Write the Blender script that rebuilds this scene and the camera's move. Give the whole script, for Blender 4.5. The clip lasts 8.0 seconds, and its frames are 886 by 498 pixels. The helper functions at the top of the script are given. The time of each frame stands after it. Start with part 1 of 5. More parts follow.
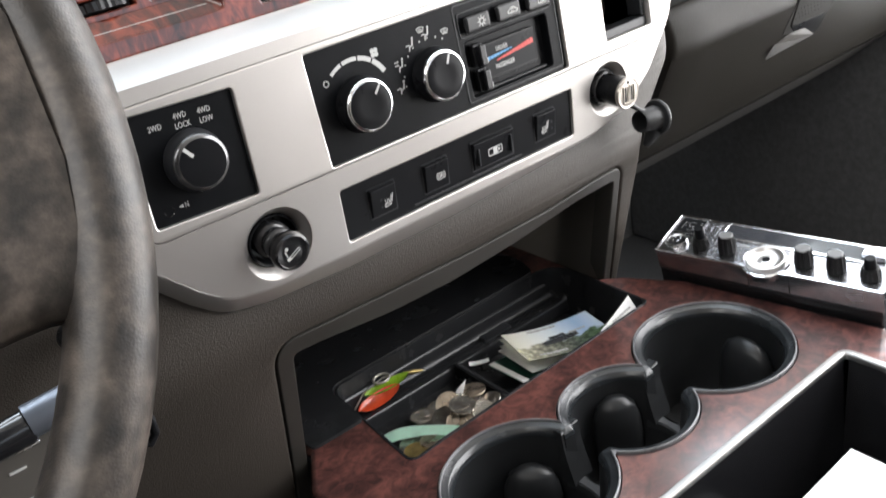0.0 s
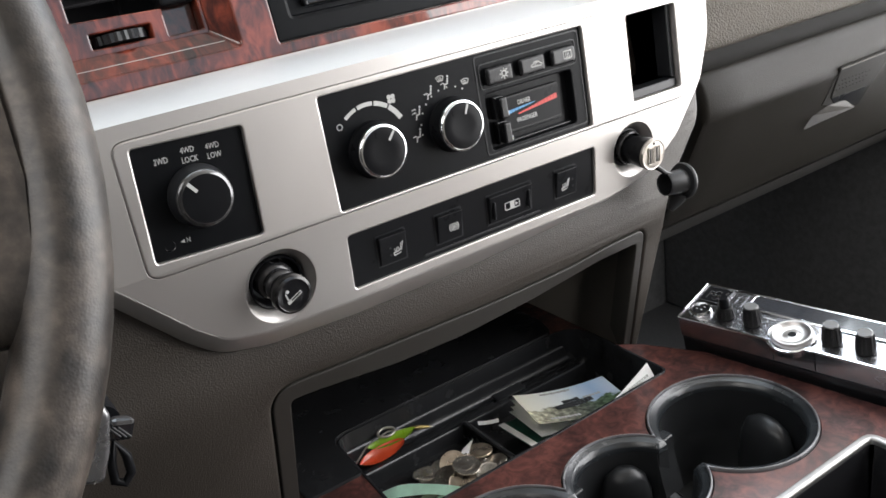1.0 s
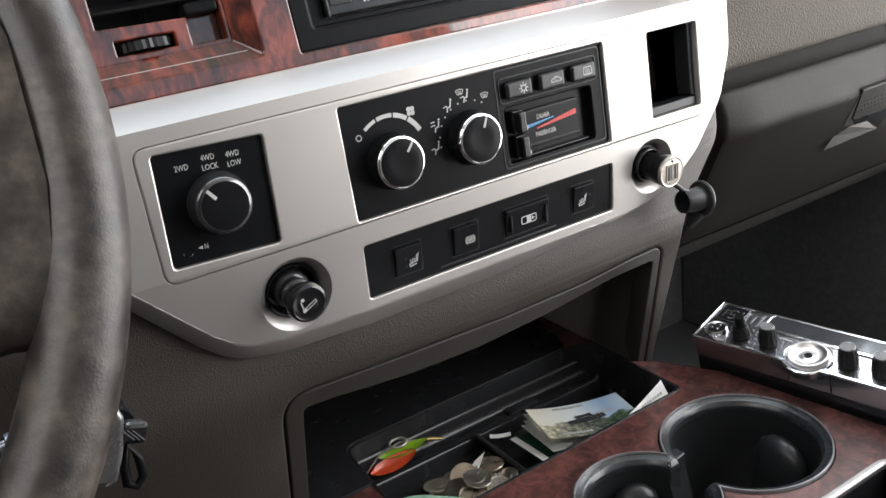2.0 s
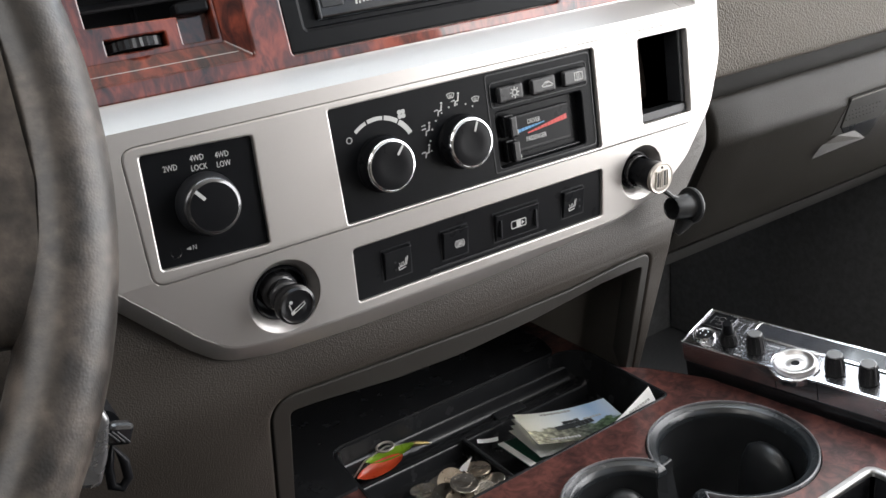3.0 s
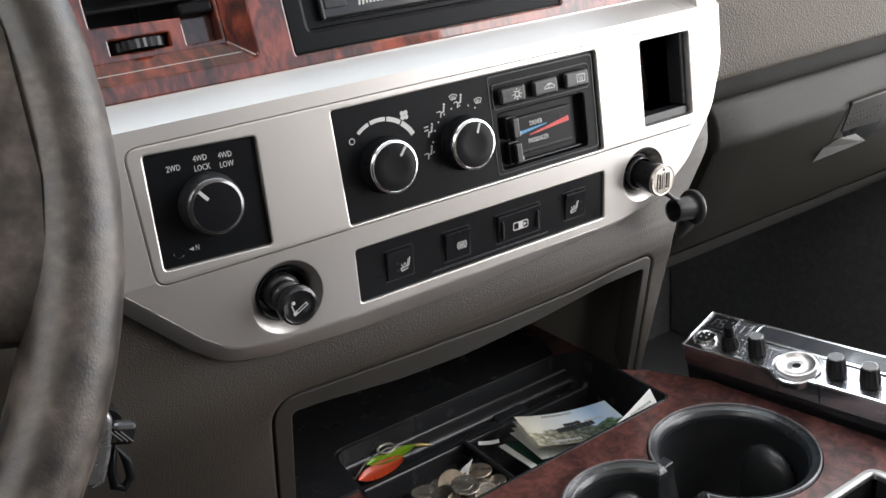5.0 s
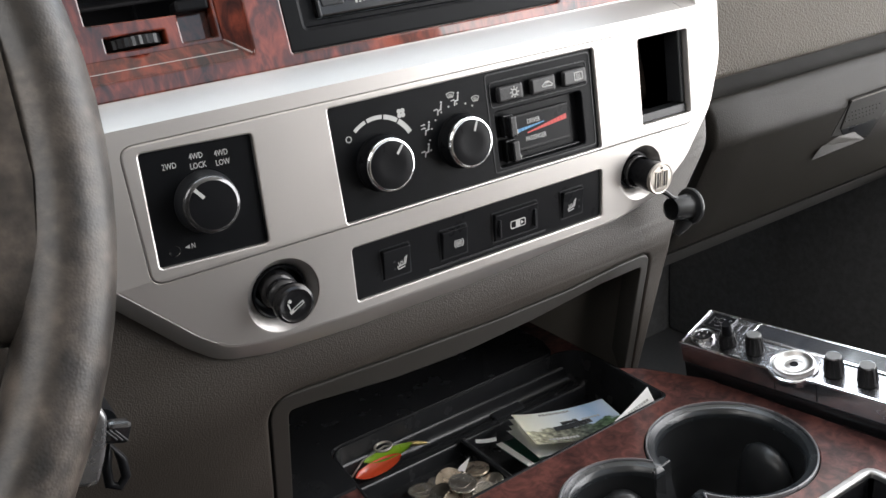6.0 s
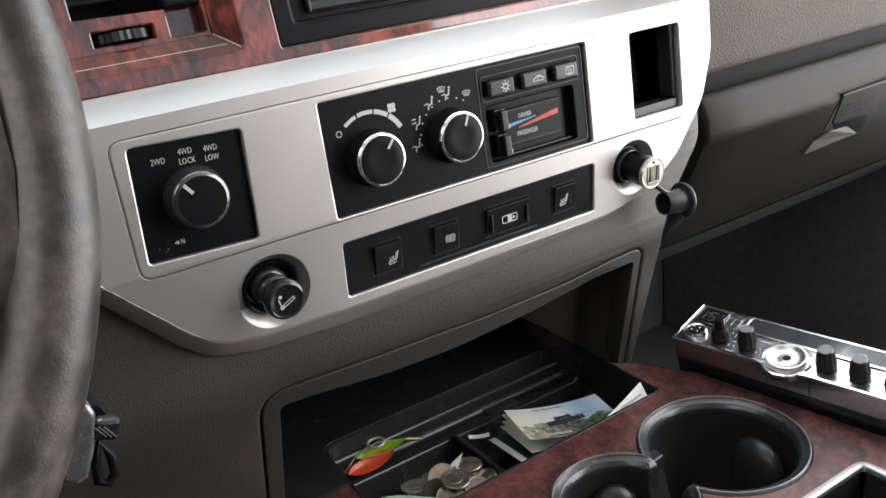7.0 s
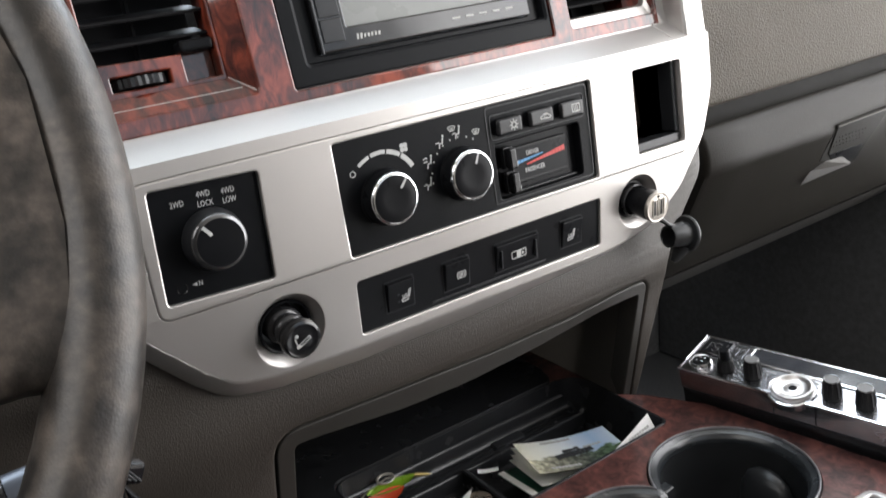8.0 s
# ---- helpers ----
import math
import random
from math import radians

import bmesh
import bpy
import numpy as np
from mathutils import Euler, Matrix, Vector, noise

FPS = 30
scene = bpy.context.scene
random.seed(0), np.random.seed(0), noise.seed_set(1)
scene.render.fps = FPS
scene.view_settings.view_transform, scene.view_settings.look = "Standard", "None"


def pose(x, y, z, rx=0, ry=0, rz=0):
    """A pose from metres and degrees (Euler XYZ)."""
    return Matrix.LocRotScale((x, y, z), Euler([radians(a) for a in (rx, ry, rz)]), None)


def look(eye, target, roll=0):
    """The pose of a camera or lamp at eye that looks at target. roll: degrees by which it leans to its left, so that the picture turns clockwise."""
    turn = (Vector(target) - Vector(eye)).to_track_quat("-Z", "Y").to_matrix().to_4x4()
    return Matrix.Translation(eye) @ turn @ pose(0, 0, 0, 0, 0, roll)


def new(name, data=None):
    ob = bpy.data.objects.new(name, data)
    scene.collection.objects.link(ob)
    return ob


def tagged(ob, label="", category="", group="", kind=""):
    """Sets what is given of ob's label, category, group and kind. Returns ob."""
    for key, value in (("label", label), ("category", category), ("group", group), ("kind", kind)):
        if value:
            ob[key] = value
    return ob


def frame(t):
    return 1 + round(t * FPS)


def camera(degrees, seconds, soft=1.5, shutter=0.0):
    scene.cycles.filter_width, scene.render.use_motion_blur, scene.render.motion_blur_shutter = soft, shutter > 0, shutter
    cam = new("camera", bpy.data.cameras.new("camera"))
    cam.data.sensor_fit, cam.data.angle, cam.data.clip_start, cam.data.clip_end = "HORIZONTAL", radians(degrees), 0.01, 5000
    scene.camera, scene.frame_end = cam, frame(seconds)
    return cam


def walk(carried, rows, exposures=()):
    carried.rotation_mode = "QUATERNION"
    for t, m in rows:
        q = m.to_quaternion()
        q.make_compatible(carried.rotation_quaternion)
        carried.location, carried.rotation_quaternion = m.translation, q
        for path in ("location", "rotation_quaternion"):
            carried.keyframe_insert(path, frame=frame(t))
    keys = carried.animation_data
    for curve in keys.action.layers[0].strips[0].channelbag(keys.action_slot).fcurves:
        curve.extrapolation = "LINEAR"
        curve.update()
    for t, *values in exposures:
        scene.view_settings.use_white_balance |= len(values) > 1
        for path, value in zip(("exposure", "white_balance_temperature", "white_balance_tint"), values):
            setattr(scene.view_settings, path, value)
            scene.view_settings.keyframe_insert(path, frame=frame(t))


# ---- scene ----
cam = camera(52.7, 8.0, soft=1.5, shutter=0.35)
# t, x, y, z, then the turn about x, y, z
PATH = [
    (0, -0.2620, -0.5110, 0.9035, 62.560, 9.390, -38.510),
    (0.2, -0.2579, -0.5107, 0.9017, 64.270, 8.550, -37.890),
    (0.5, -0.2440, -0.5148, 0.8923, 65.577, 7.752, -36.909),
    (1, -0.2371, -0.5137, 0.8905, 66.759, 7.439, -34.576),
    (1.5, -0.2368, -0.5162, 0.8922, 67.520, 6.896, -33.032),
    (3, -0.2372, -0.5148, 0.8904, 67.957, 5.773, -33.458),
    (3.5, -0.2367, -0.5150, 0.8898, 67.929, 5.665, -33.594),
    (4, -0.2355, -0.5138, 0.8886, 67.916, 5.609, -33.698),
    (4.5, -0.2400, -0.5143, 0.8888, 68.196, 5.667, -33.522),
    (6, -0.2371, -0.5142, 0.8895, 67.989, 5.534, -33.436),
    (6.5, -0.2354, -0.5137, 0.8888, 67.764, 5.543, -33.637),
    (7, -0.2342, -0.5144, 0.8876, 67.731, 5.601, -33.793),
    (7.5, -0.2352, -0.5161, 0.8885, 67.889, 5.580, -33.718),
    (7.7, -0.2389, -0.5088, 0.8830, 68.380, 5.454, -34.282),
    (7.8, -0.2436, -0.5125, 0.8911, 68.315, 5.560, -34.307),
    (7.9, -0.2496, -0.5119, 0.8976, 68.699, 5.799, -34.579),
    (8, -0.2497, -0.5083, 0.8973, 69.437, 5.999, -34.816),
]
EXPOSURES = [(0.0, 0.60), (0.4, 0.44), (1.0, 0.27), (1.6, 0.21), (7.6, 0.21), (8.0, 0.16)]
walk(cam, [(t, pose(*row)) for t, *row in PATH], EXPOSURES)

# ---- world and light: an overcast day, coming in through the cab's windows ----
world = bpy.data.worlds.new("sky")
scene.world = world
world.use_nodes = True
wn = world.node_tree.nodes
sky = wn.new("ShaderNodeTexSky")
sky.sky_type, sky.sun_disc = "NISHITA", False
sky.sun_elevation, sky.sun_rotation = radians(50), radians(30)
sky.air_density, sky.dust_density = 1.0, 3.0
world.node_tree.links.new(sky.outputs[0], wn["Background"].inputs[0])
wn["Background"].inputs[1].default_value = 0.15

sun = new("sun", bpy.data.lights.new("sun", "SUN"))
sun.data.energy, sun.data.angle, sun.data.color = 1.0, radians(12), (1.0, 0.96, 0.9)
sun.matrix_world = look((1.5, 3.0, 4.0), (0, 0, 0))


def window_light(name, eye, target, width, height, watts, colour=(0.93, 0.97, 1.0)):
    """The sky's light in a window's opening."""
    lamp = new(name, bpy.data.lights.new(name, "AREA"))
    lamp.data.shape, lamp.data.size, lamp.data.size_y = "RECTANGLE", width, height
    lamp.data.energy, lamp.data.color = watts, colour
    lamp.matrix_world = look(eye, target)
    return lamp


window_light("windshield_light", (0.33, 0.44, 1.30), (0.33, -0.11, 0.65), 1.40, 0.86, 32.0, (0.76, 0.89, 1.0))
window_light("passenger_doorway_light", (0.985, -0.47, 0.88), (0.15, -0.22, 0.68), 1.15, 1.18, 34.0, (1.0, 0.99, 0.99))
window_light("driver_window_light", (-0.70, -0.26, 1.22), (0.10, -0.10, 0.55), 0.8, 0.46, 5.5, (1.0, 0.97, 0.93))
window_light("rear_window_light", (0.45, -1.5, 1.3), (0.25, 0.0, 0.75), 0.9, 0.36, 1.0)


# ---- materials ----
def nodes_of(name):
    m = bpy.data.materials.new(name)
    m.use_nodes = True
    return m, m.node_tree.nodes, m.node_tree.links, m.node_tree.nodes["Principled BSDF"]


def surface(name, colour, rough=0.5, metal=0.0, spec=0.5, coat=0.0, vary=0.12, scale=60.0, grain=0.0, grain_scale=900.0,
            second=None, smudge=0.1, bump=0.0, bump_scale=1200.0, cells=False, coat_rough=0.05, edge=(0.3, 0.7), relief=0.0006):
    """A painted, moulded or plated surface: wear at a coarse scale, grain at a fine one, and relief."""
    m, n, l, b = nodes_of(name)
    tc = n.new("ShaderNodeTexCoord")
    big = n.new("ShaderNodeTexNoise")
    big.inputs["Scale"].default_value, big.inputs["Detail"].default_value = scale, 5
    l.new(tc.outputs["Object"], big.inputs["Vector"])
    ramp = n.new("ShaderNodeValToRGB")
    lo = second or tuple(c * (1 - vary) for c in colour)
    hi = colour if second else tuple(min(1, c * (1 + vary)) for c in colour)
    ramp.color_ramp.elements[0].position, ramp.color_ramp.elements[1].position = edge
    ramp.color_ramp.elements[0].color, ramp.color_ramp.elements[1].color = (*lo, 1), (*hi, 1)
    l.new(big.outputs["Fac"], ramp.inputs[0])
    out = ramp.outputs[0]
    if grain:
        fine = n.new("ShaderNodeTexNoise")
        fine.inputs["Scale"].default_value, fine.inputs["Detail"].default_value = grain_scale, 2
        l.new(tc.outputs["Object"], fine.inputs["Vector"])
        mix = n.new("ShaderNodeMix")
        mix.data_type, mix.blend_type = "RGBA", "OVERLAY"
        mix.inputs["Factor"].default_value = grain
        l.new(out, mix.inputs["A"])
        l.new(fine.outputs["Fac"], mix.inputs["B"])
        out = mix.outputs["Result"]
    l.new(out, b.inputs["Base Color"])
    rr = n.new("ShaderNodeMapRange")
    rr.inputs["To Min"].default_value, rr.inputs["To Max"].default_value = max(0.02, rough - smudge), min(1, rough + smudge)
    l.new(big.outputs["Fac"], rr.inputs["Value"])
    l.new(rr.outputs[0], b.inputs["Roughness"])
    b.inputs["Metallic"].default_value = metal
    b.inputs["Specular IOR Level"].default_value = spec
    b.inputs["Coat Weight"].default_value, b.inputs["Coat Roughness"].default_value = coat, coat_rough
    if bump:
        if cells:
            tex = n.new("ShaderNodeTexVoronoi")
            tex.feature = "SMOOTH_F1"
            height = tex.outputs["Distance"]
        else:
            tex = n.new("ShaderNodeTexNoise")
            tex.inputs["Detail"].default_value = 3
            height = tex.outputs["Fac"]
        tex.inputs["Scale"].default_value = bump_scale
        l.new(tc.outputs["Object"], tex.inputs["Vector"])
        bm = n.new("ShaderNodeBump")
        bm.inputs["Strength"].default_value, bm.inputs["Distance"].default_value = bump, relief
        l.new(height, bm.inputs["Height"])
        l.new(bm.outputs[0], b.inputs["Normal"])
    return m


def burl(name, dark, mid, light, scale=26.0, stretch=(1, 1, 1), figure=0.5, haze=0.06, gloss=0.55):
    """Lacquered burl wood: swirling dark figure over a red-brown ground, under a clear coat."""
    m, n, l, b = nodes_of(name)
    tc = n.new("ShaderNodeTexCoord")
    mp = n.new("ShaderNodeMapping")
    mp.inputs["Scale"].default_value = stretch
    l.new(tc.outputs["Object"], mp.inputs["Vector"])

    def cloud(sc, detail, rough, warp):
        t = n.new("ShaderNodeTexNoise")
        t.inputs["Scale"].default_value, t.inputs["Detail"].default_value = sc, detail
        t.inputs["Roughness"].default_value, t.inputs["Distortion"].default_value = rough, warp
        l.new(mp.outputs[0], t.inputs["Vector"])
        return t.outputs["Fac"]
    big, swirl = cloud(scale, 3, 0.55, 1.2), cloud(scale * 3.0, 6, 0.6, 1.4)
    mix = n.new("ShaderNodeMix")
    mix.data_type = "FLOAT"
    mix.inputs["Factor"].default_value = figure
    l.new(big, mix.inputs["A"])
    l.new(swirl, mix.inputs["B"])
    ramp = n.new("ShaderNodeValToRGB")
    e = ramp.color_ramp.elements
    e[0].position, e[1].position = 0.40, 0.62
    e[0].color, e[1].color = (*dark, 1), (*light, 1)
    k = e.new(0.5)
    k.color = (*mid, 1)
    l.new(mix.outputs["Result"], ramp.inputs[0])
    l.new(ramp.outputs[0], b.inputs["Base Color"])
    b.inputs["Roughness"].default_value, b.inputs["Specular IOR Level"].default_value = 0.5, 0.15
    b.inputs["Coat Weight"].default_value, b.inputs["Coat Roughness"].default_value = gloss, haze
    b.inputs["Coat IOR"].default_value = 1.62
    return m


SILVER = surface("silver_paint", (0.420, 0.402, 0.387), 0.40, metal=0.84, vary=0.03, scale=9, grain=0.10, grain_scale=4200, smudge=0.04, bump=0.02, bump_scale=5000)
WOOD = burl("red_burl_trim", (0.010, 0.0022, 0.0018), (0.070, 0.0122, 0.0070), (0.195, 0.0370, 0.0185), 17.0, (1.8, 0.75, 1.0), 0.5, 0.05, 0.8)
WOOD_TOP = burl("dark_burl_trim", (0.023, 0.0100, 0.0094), (0.060, 0.0228, 0.0200), (0.112, 0.0420, 0.0350), 25.0, (1, 1, 1), 0.5, 0.18, 1.0)
# stack skin: shade under the fascia is put into this darker taupe
PAD = surface("taupe_dash_skin_shaded", (0.0330, 0.0282, 0.0240), 0.40, spec=0.3, vary=0.10, scale=12, bump=0.7, relief=0.00042, bump_scale=1080, cells=True, smudge=0.05)
KNEE_SKIN = surface("taupe_knee_skin", (0.085, 0.075, 0.065), 0.5, vary=0.06, scale=12, bump=0.4, bump_scale=900, cells=True, smudge=0.05)
# shaded and lit copies of one taupe skin: glove box darker, upper pad lighter
GLOVE_SKIN = surface("taupe_glove_box_skin_shaded", (0.0225, 0.0200, 0.0168), 0.42, spec=0.25, vary=0.08, scale=12, bump=0.4, relief=0.0005, bump_scale=820, cells=True, smudge=0.05)
PAD_UPPER = surface("taupe_upper_skin_lit", (0.100, 0.086, 0.070), 0.6, spec=0.3, vary=0.05, scale=12, bump=1.0, relief=0.0009, bump_scale=560, cells=True, smudge=0.05)
DARK_CHROME = surface("smoked_chrome", (0.38, 0.38, 0.40), 0.25, metal=1.0, vary=0.06, scale=30, smudge=0.06)
LIP_METAL = surface("brushed_lip_metal", (0.24, 0.235, 0.23), 0.38, metal=0.9, vary=0.06, scale=40, grain=0.2, grain_scale=2500)
LEVER_METAL = surface("blue_grey_metal", (0.09, 0.10, 0.12), 0.36, metal=0.5, vary=0.06, scale=40)
KNOB_BLACK = surface("matt_black_knob_plastic", (0.0085, 0.0085, 0.009), 0.5, spec=0.25, vary=0.15, scale=80)
CAP_GREY = surface("lit_grey_knob_cap", (0.13, 0.13, 0.132), 0.6, spec=0.15, vary=0.15, scale=80)
CUBBY_FRAME = surface("dark_satin_taupe_plastic", (0.0205, 0.0190, 0.0165), 0.42, vary=0.05, scale=20, bump=0.12, bump_scale=1500)
CUBBY_TAUPE = surface("cubby_taupe_plastic", (0.088, 0.081, 0.072), 0.55, vary=0.06, scale=20, bump=0.15, bump_scale=1500)
TAUPE = surface("taupe_plastic", (0.058, 0.053, 0.047), 0.5, vary=0.04, scale=20, bump=0.12, bump_scale=1500)
DARK_TAUPE = surface("dark_taupe_plastic", (0.046, 0.043, 0.039), 0.6, vary=0.06, scale=20, bump=0.12, bump_scale=1500)
BLACK = surface("black_satin_plastic", (0.0066, 0.0069, 0.0079), 0.3, spec=0.09, vary=0.1, scale=40, bump=0.05, bump_scale=3000)
BLACK_FINE = surface("black_textured_plastic", (0.0040, 0.0044, 0.0053), 0.32, spec=0.075, vary=0.1, scale=60, bump=0.25, bump_scale=2600)
TRAY_BLACK = surface("black_tray_plastic", (0.0140, 0.0145, 0.0158), 0.25, spec=0.28, vary=0.15, scale=40, bump=0.08, bump_scale=1500)
BLACK_GLOSS = surface("black_gloss_plastic", (0.008, 0.008, 0.009), 0.18, vary=0.1, scale=40, smudge=0.08)
RUBBER = surface("black_rubber", (0.0125, 0.0132, 0.0142), 0.34, spec=0.3, vary=0.15, scale=50, bump=0.1, bump_scale=900)
TAB_RUBBER = surface("grey_black_rubber", (0.016, 0.0165, 0.018), 0.34, vary=0.15, scale=50)
RIM_RUBBER = surface("grey_flange_rubber", (0.015, 0.0170, 0.0190), 0.24, vary=0.15, scale=60, bump=0.1, bump_scale=900)
GREY_PLASTIC = surface("charcoal_plastic", (0.0155, 0.0163, 0.0182), 0.32, spec=0.28, vary=0.08, scale=50, bump=0.06, bump_scale=2500)
BUTTON_BLACK = surface("satin_black_button_plastic", (0.0085, 0.0088, 0.0098), 0.26, spec=0.3, vary=0.08, scale=50, bump=0.04, bump_scale=2500, smudge=0.04)
KNOB_SHOULDER = surface("polished_black_knob_shoulder", (0.115, 0.115, 0.118), 0.2, metal=0.8, vary=0.2, scale=60, smudge=0.06)
STEM_GREY = surface("polished_charcoal_plastic", (0.026, 0.026, 0.028), 0.2, spec=0.5, vary=0.15, scale=80, smudge=0.05)
DIAL_METAL = surface("brushed_dial_metal", (0.52, 0.50, 0.485), 0.36, metal=0.95, vary=0.05, scale=60, smudge=0.06)
DULL_NICKEL = surface("dull_nickel_plate", (0.40, 0.37, 0.335), 0.34, metal=0.9, vary=0.08, scale=80)
CHROME = surface("bright_chrome", (0.8, 0.8, 0.81), 0.14, metal=1.0, vary=0.03, scale=30, smudge=0.05)
SATIN_CHROME = surface("satin_chrome", (0.62, 0.62, 0.63), 0.25, metal=1.0, vary=0.05, scale=60, smudge=0.08)
SATIN_GREY = surface("worn_satin_plastic", (0.20, 0.20, 0.204), 0.27, metal=0.8, vary=0.3, scale=60, smudge=0.1)
WHITE_INK = surface("white_ink", (0.38, 0.38, 0.375), 0.6, vary=0.03)
RING_STEEL = surface("dull_steel", (0.36, 0.34, 0.30), 0.4, metal=0.6, vary=0.1, scale=90)
HANDLE_GREY = surface("dark_trim_and_shade", (0.016, 0.0152, 0.0140), 0.5, spec=0.08, vary=0.06, scale=30, bump=0.1)
RIM_EDGE = surface("light_rubber_edge", (0.10, 0.10, 0.105), 0.3, vary=0.2, scale=60)
DARK_INK = surface("dark_print", (0.02, 0.022, 0.024), 0.4, vary=0.3, scale=400)
GREY_INK = surface("grey_ink", (0.3, 0.3, 0.29), 0.6, vary=0.05)
RED_INK = surface("red_ink", (0.42, 0.03, 0.025), 0.5, vary=0.05)
BLUE_INK = surface("blue_ink", (0.06, 0.22, 0.42), 0.5, vary=0.05)
LEATHER = surface("worn_taupe_leather", (0.050, 0.0405, 0.0335), 0.46, spec=0.36, coat=0.08, coat_rough=0.3, edge=(0.40, 0.60), scale=60, second=(0.0140, 0.0116, 0.0098), grain=0.9, grain_scale=210, smudge=0.18, bump=0.15, bump_scale=1100, cells=True)
FOOTWELL = surface("footwell_trim_felt", (0.072, 0.073, 0.075), 0.9, vary=0.2, scale=120, bump=0.5, bump_scale=700)
CARPET = surface("charcoal_carpet", (0.045, 0.046, 0.048), 0.95, vary=0.3, scale=300, bump=0.8, bump_scale=900)
HEADLINER = surface("grey_headliner_cloth", (0.64, 0.60, 0.55), 0.9, vary=0.06, scale=90, bump=0.3, bump_scale=1500)
SEAT_SKIN = surface("taupe_seat_leather", (0.21, 0.182, 0.155), 0.5, vary=0.1, scale=30, bump=0.4, bump_scale=500, cells=True)
NICKEL = surface("worn_coin_nickel", (0.62, 0.59, 0.54), 0.24, metal=0.92, second=(0.34, 0.30, 0.255), scale=90, bump=0.3, bump_scale=1100)
OLD_NICKEL = surface("tarnished_coin_nickel", (0.46, 0.39, 0.31), 0.28, metal=0.88, second=(0.22, 0.175, 0.135), scale=90, bump=0.3, bump_scale=1100)
BRASS = surface("worn_coin_brass", (0.36, 0.27, 0.11), 0.36, metal=0.9, vary=0.25, scale=200, bump=0.5, bump_scale=700)
PAPER = surface("white_paper", (0.86, 0.86, 0.85), 0.7, vary=0.04, scale=80)
GREEN_CARD = surface("dark_green_card", (0.02, 0.11, 0.07), 0.5, vary=0.3, scale=60)
LIME = surface("lime_enamel", (0.32, 0.55, 0.03), 0.3, vary=0.08, scale=80, coat=0.4)
ORANGE = surface("red_orange_enamel", (0.72, 0.09, 0.03), 0.3, vary=0.08, scale=80, coat=0.4)
MINT = surface("mint_paper", (0.60, 0.88, 0.74), 0.6, vary=0.1, scale=90)
SMOKED = surface("smoked_window", (0.025, 0.027, 0.032), 0.12, vary=0.1, scale=20, coat=0.3)
SCREEN = surface("grey_lcd_screen", (0.19, 0.195, 0.19), 0.28, spec=0.25, vary=0.05, scale=20)
VENT_BLACK = surface("black_vent_plastic", (0.011, 0.011, 0.012), 0.5, spec=0.06, vary=0.1, scale=50)


# ---- helpers for meshes ----
def part(name, bm, material, parent=None, label="", m=None):
    me = bpy.data.meshes.new(name)
    bm.normal_update()
    for e in bm.edges:
        if len(e.link_faces) == 2 and e.calc_face_angle(0.0) > 0.75:
            e.smooth = False
    bm.to_mesh(me)
    bm.free()
    me.materials.append(material)
    ob = new(name, me)
    if parent is not None:
        ob.parent = parent
    if m is not None:
        ob.matrix_basis = m
    if label:
        tagged(ob, label)
    return ob


def thing(name, m, label, category, group="", kind=""):
    return tagged_at(new(name), m, label, category, group, kind)


def tagged_at(ob, m, label, category, group="", kind=""):
    ob.matrix_basis = m
    return tagged(ob, label, category, group, kind)


def roundpoly(pts, n=6):
    """A closed outline from corners (x, y, fillet radius), anticlockwise."""
    out = []
    for i, (x, y, r) in enumerate(pts):
        p, a, b = Vector((x, y)), Vector(pts[i - 1][:2]), Vector(pts[(i + 1) % len(pts)][:2])
        d1, d2 = (a - p).normalized(), (b - p).normalized()
        ang = d1.angle(d2)
        if r <= 0 or ang > 3.1:
            out.append((x, y))
            continue
        t = min(r / math.tan(ang / 2), (a - p).length * 0.49, (b - p).length * 0.49)
        s, e = p + d1 * t, p + d2 * t
        for k in range(n + 1):
            f = k / n
            q = s.lerp(p, f).lerp(p.lerp(e, f), f)
            out.append((q.x, q.y))
    return out


def rrect(x0, y0, x1, y1, r, n=5):
    return roundpoly([(x0, y0, r), (x1, y0, r), (x1, y1, r), (x0, y1, r)], n)


def circle(x, y, r, n=32):
    return [(x + r * math.cos(2 * math.pi * k / n), y + r * math.sin(2 * math.pi * k / n)) for k in range(n)]


def area2(loop):
    return sum(loop[i - 1][0] * p[1] - p[0] * loop[i - 1][1] for i, p in enumerate(loop))


def offset(loop, d):
    """The loop moved to its left by d."""
    out, n = [], len(loop)
    for i in range(n):
        p, a, b = Vector(loop[i]), Vector(loop[i - 1]), Vector(loop[(i + 1) % n])
        e1, e2 = (p - a), (b - p)
        e1 = e1.normalized() if e1.length > 1e-9 else e2.normalized()
        e2 = e2.normalized() if e2.length > 1e-9 else e1
        n1, n2 = Vector((-e1.y, e1.x)), Vector((-e2.y, e2.x))
        m = (n1 + n2)
        m = m.normalized() if m.length > 1e-6 else n1
        q = p + m * d / max(0.5, m.dot(n1))
        out.append((q.x, q.y))
    return out


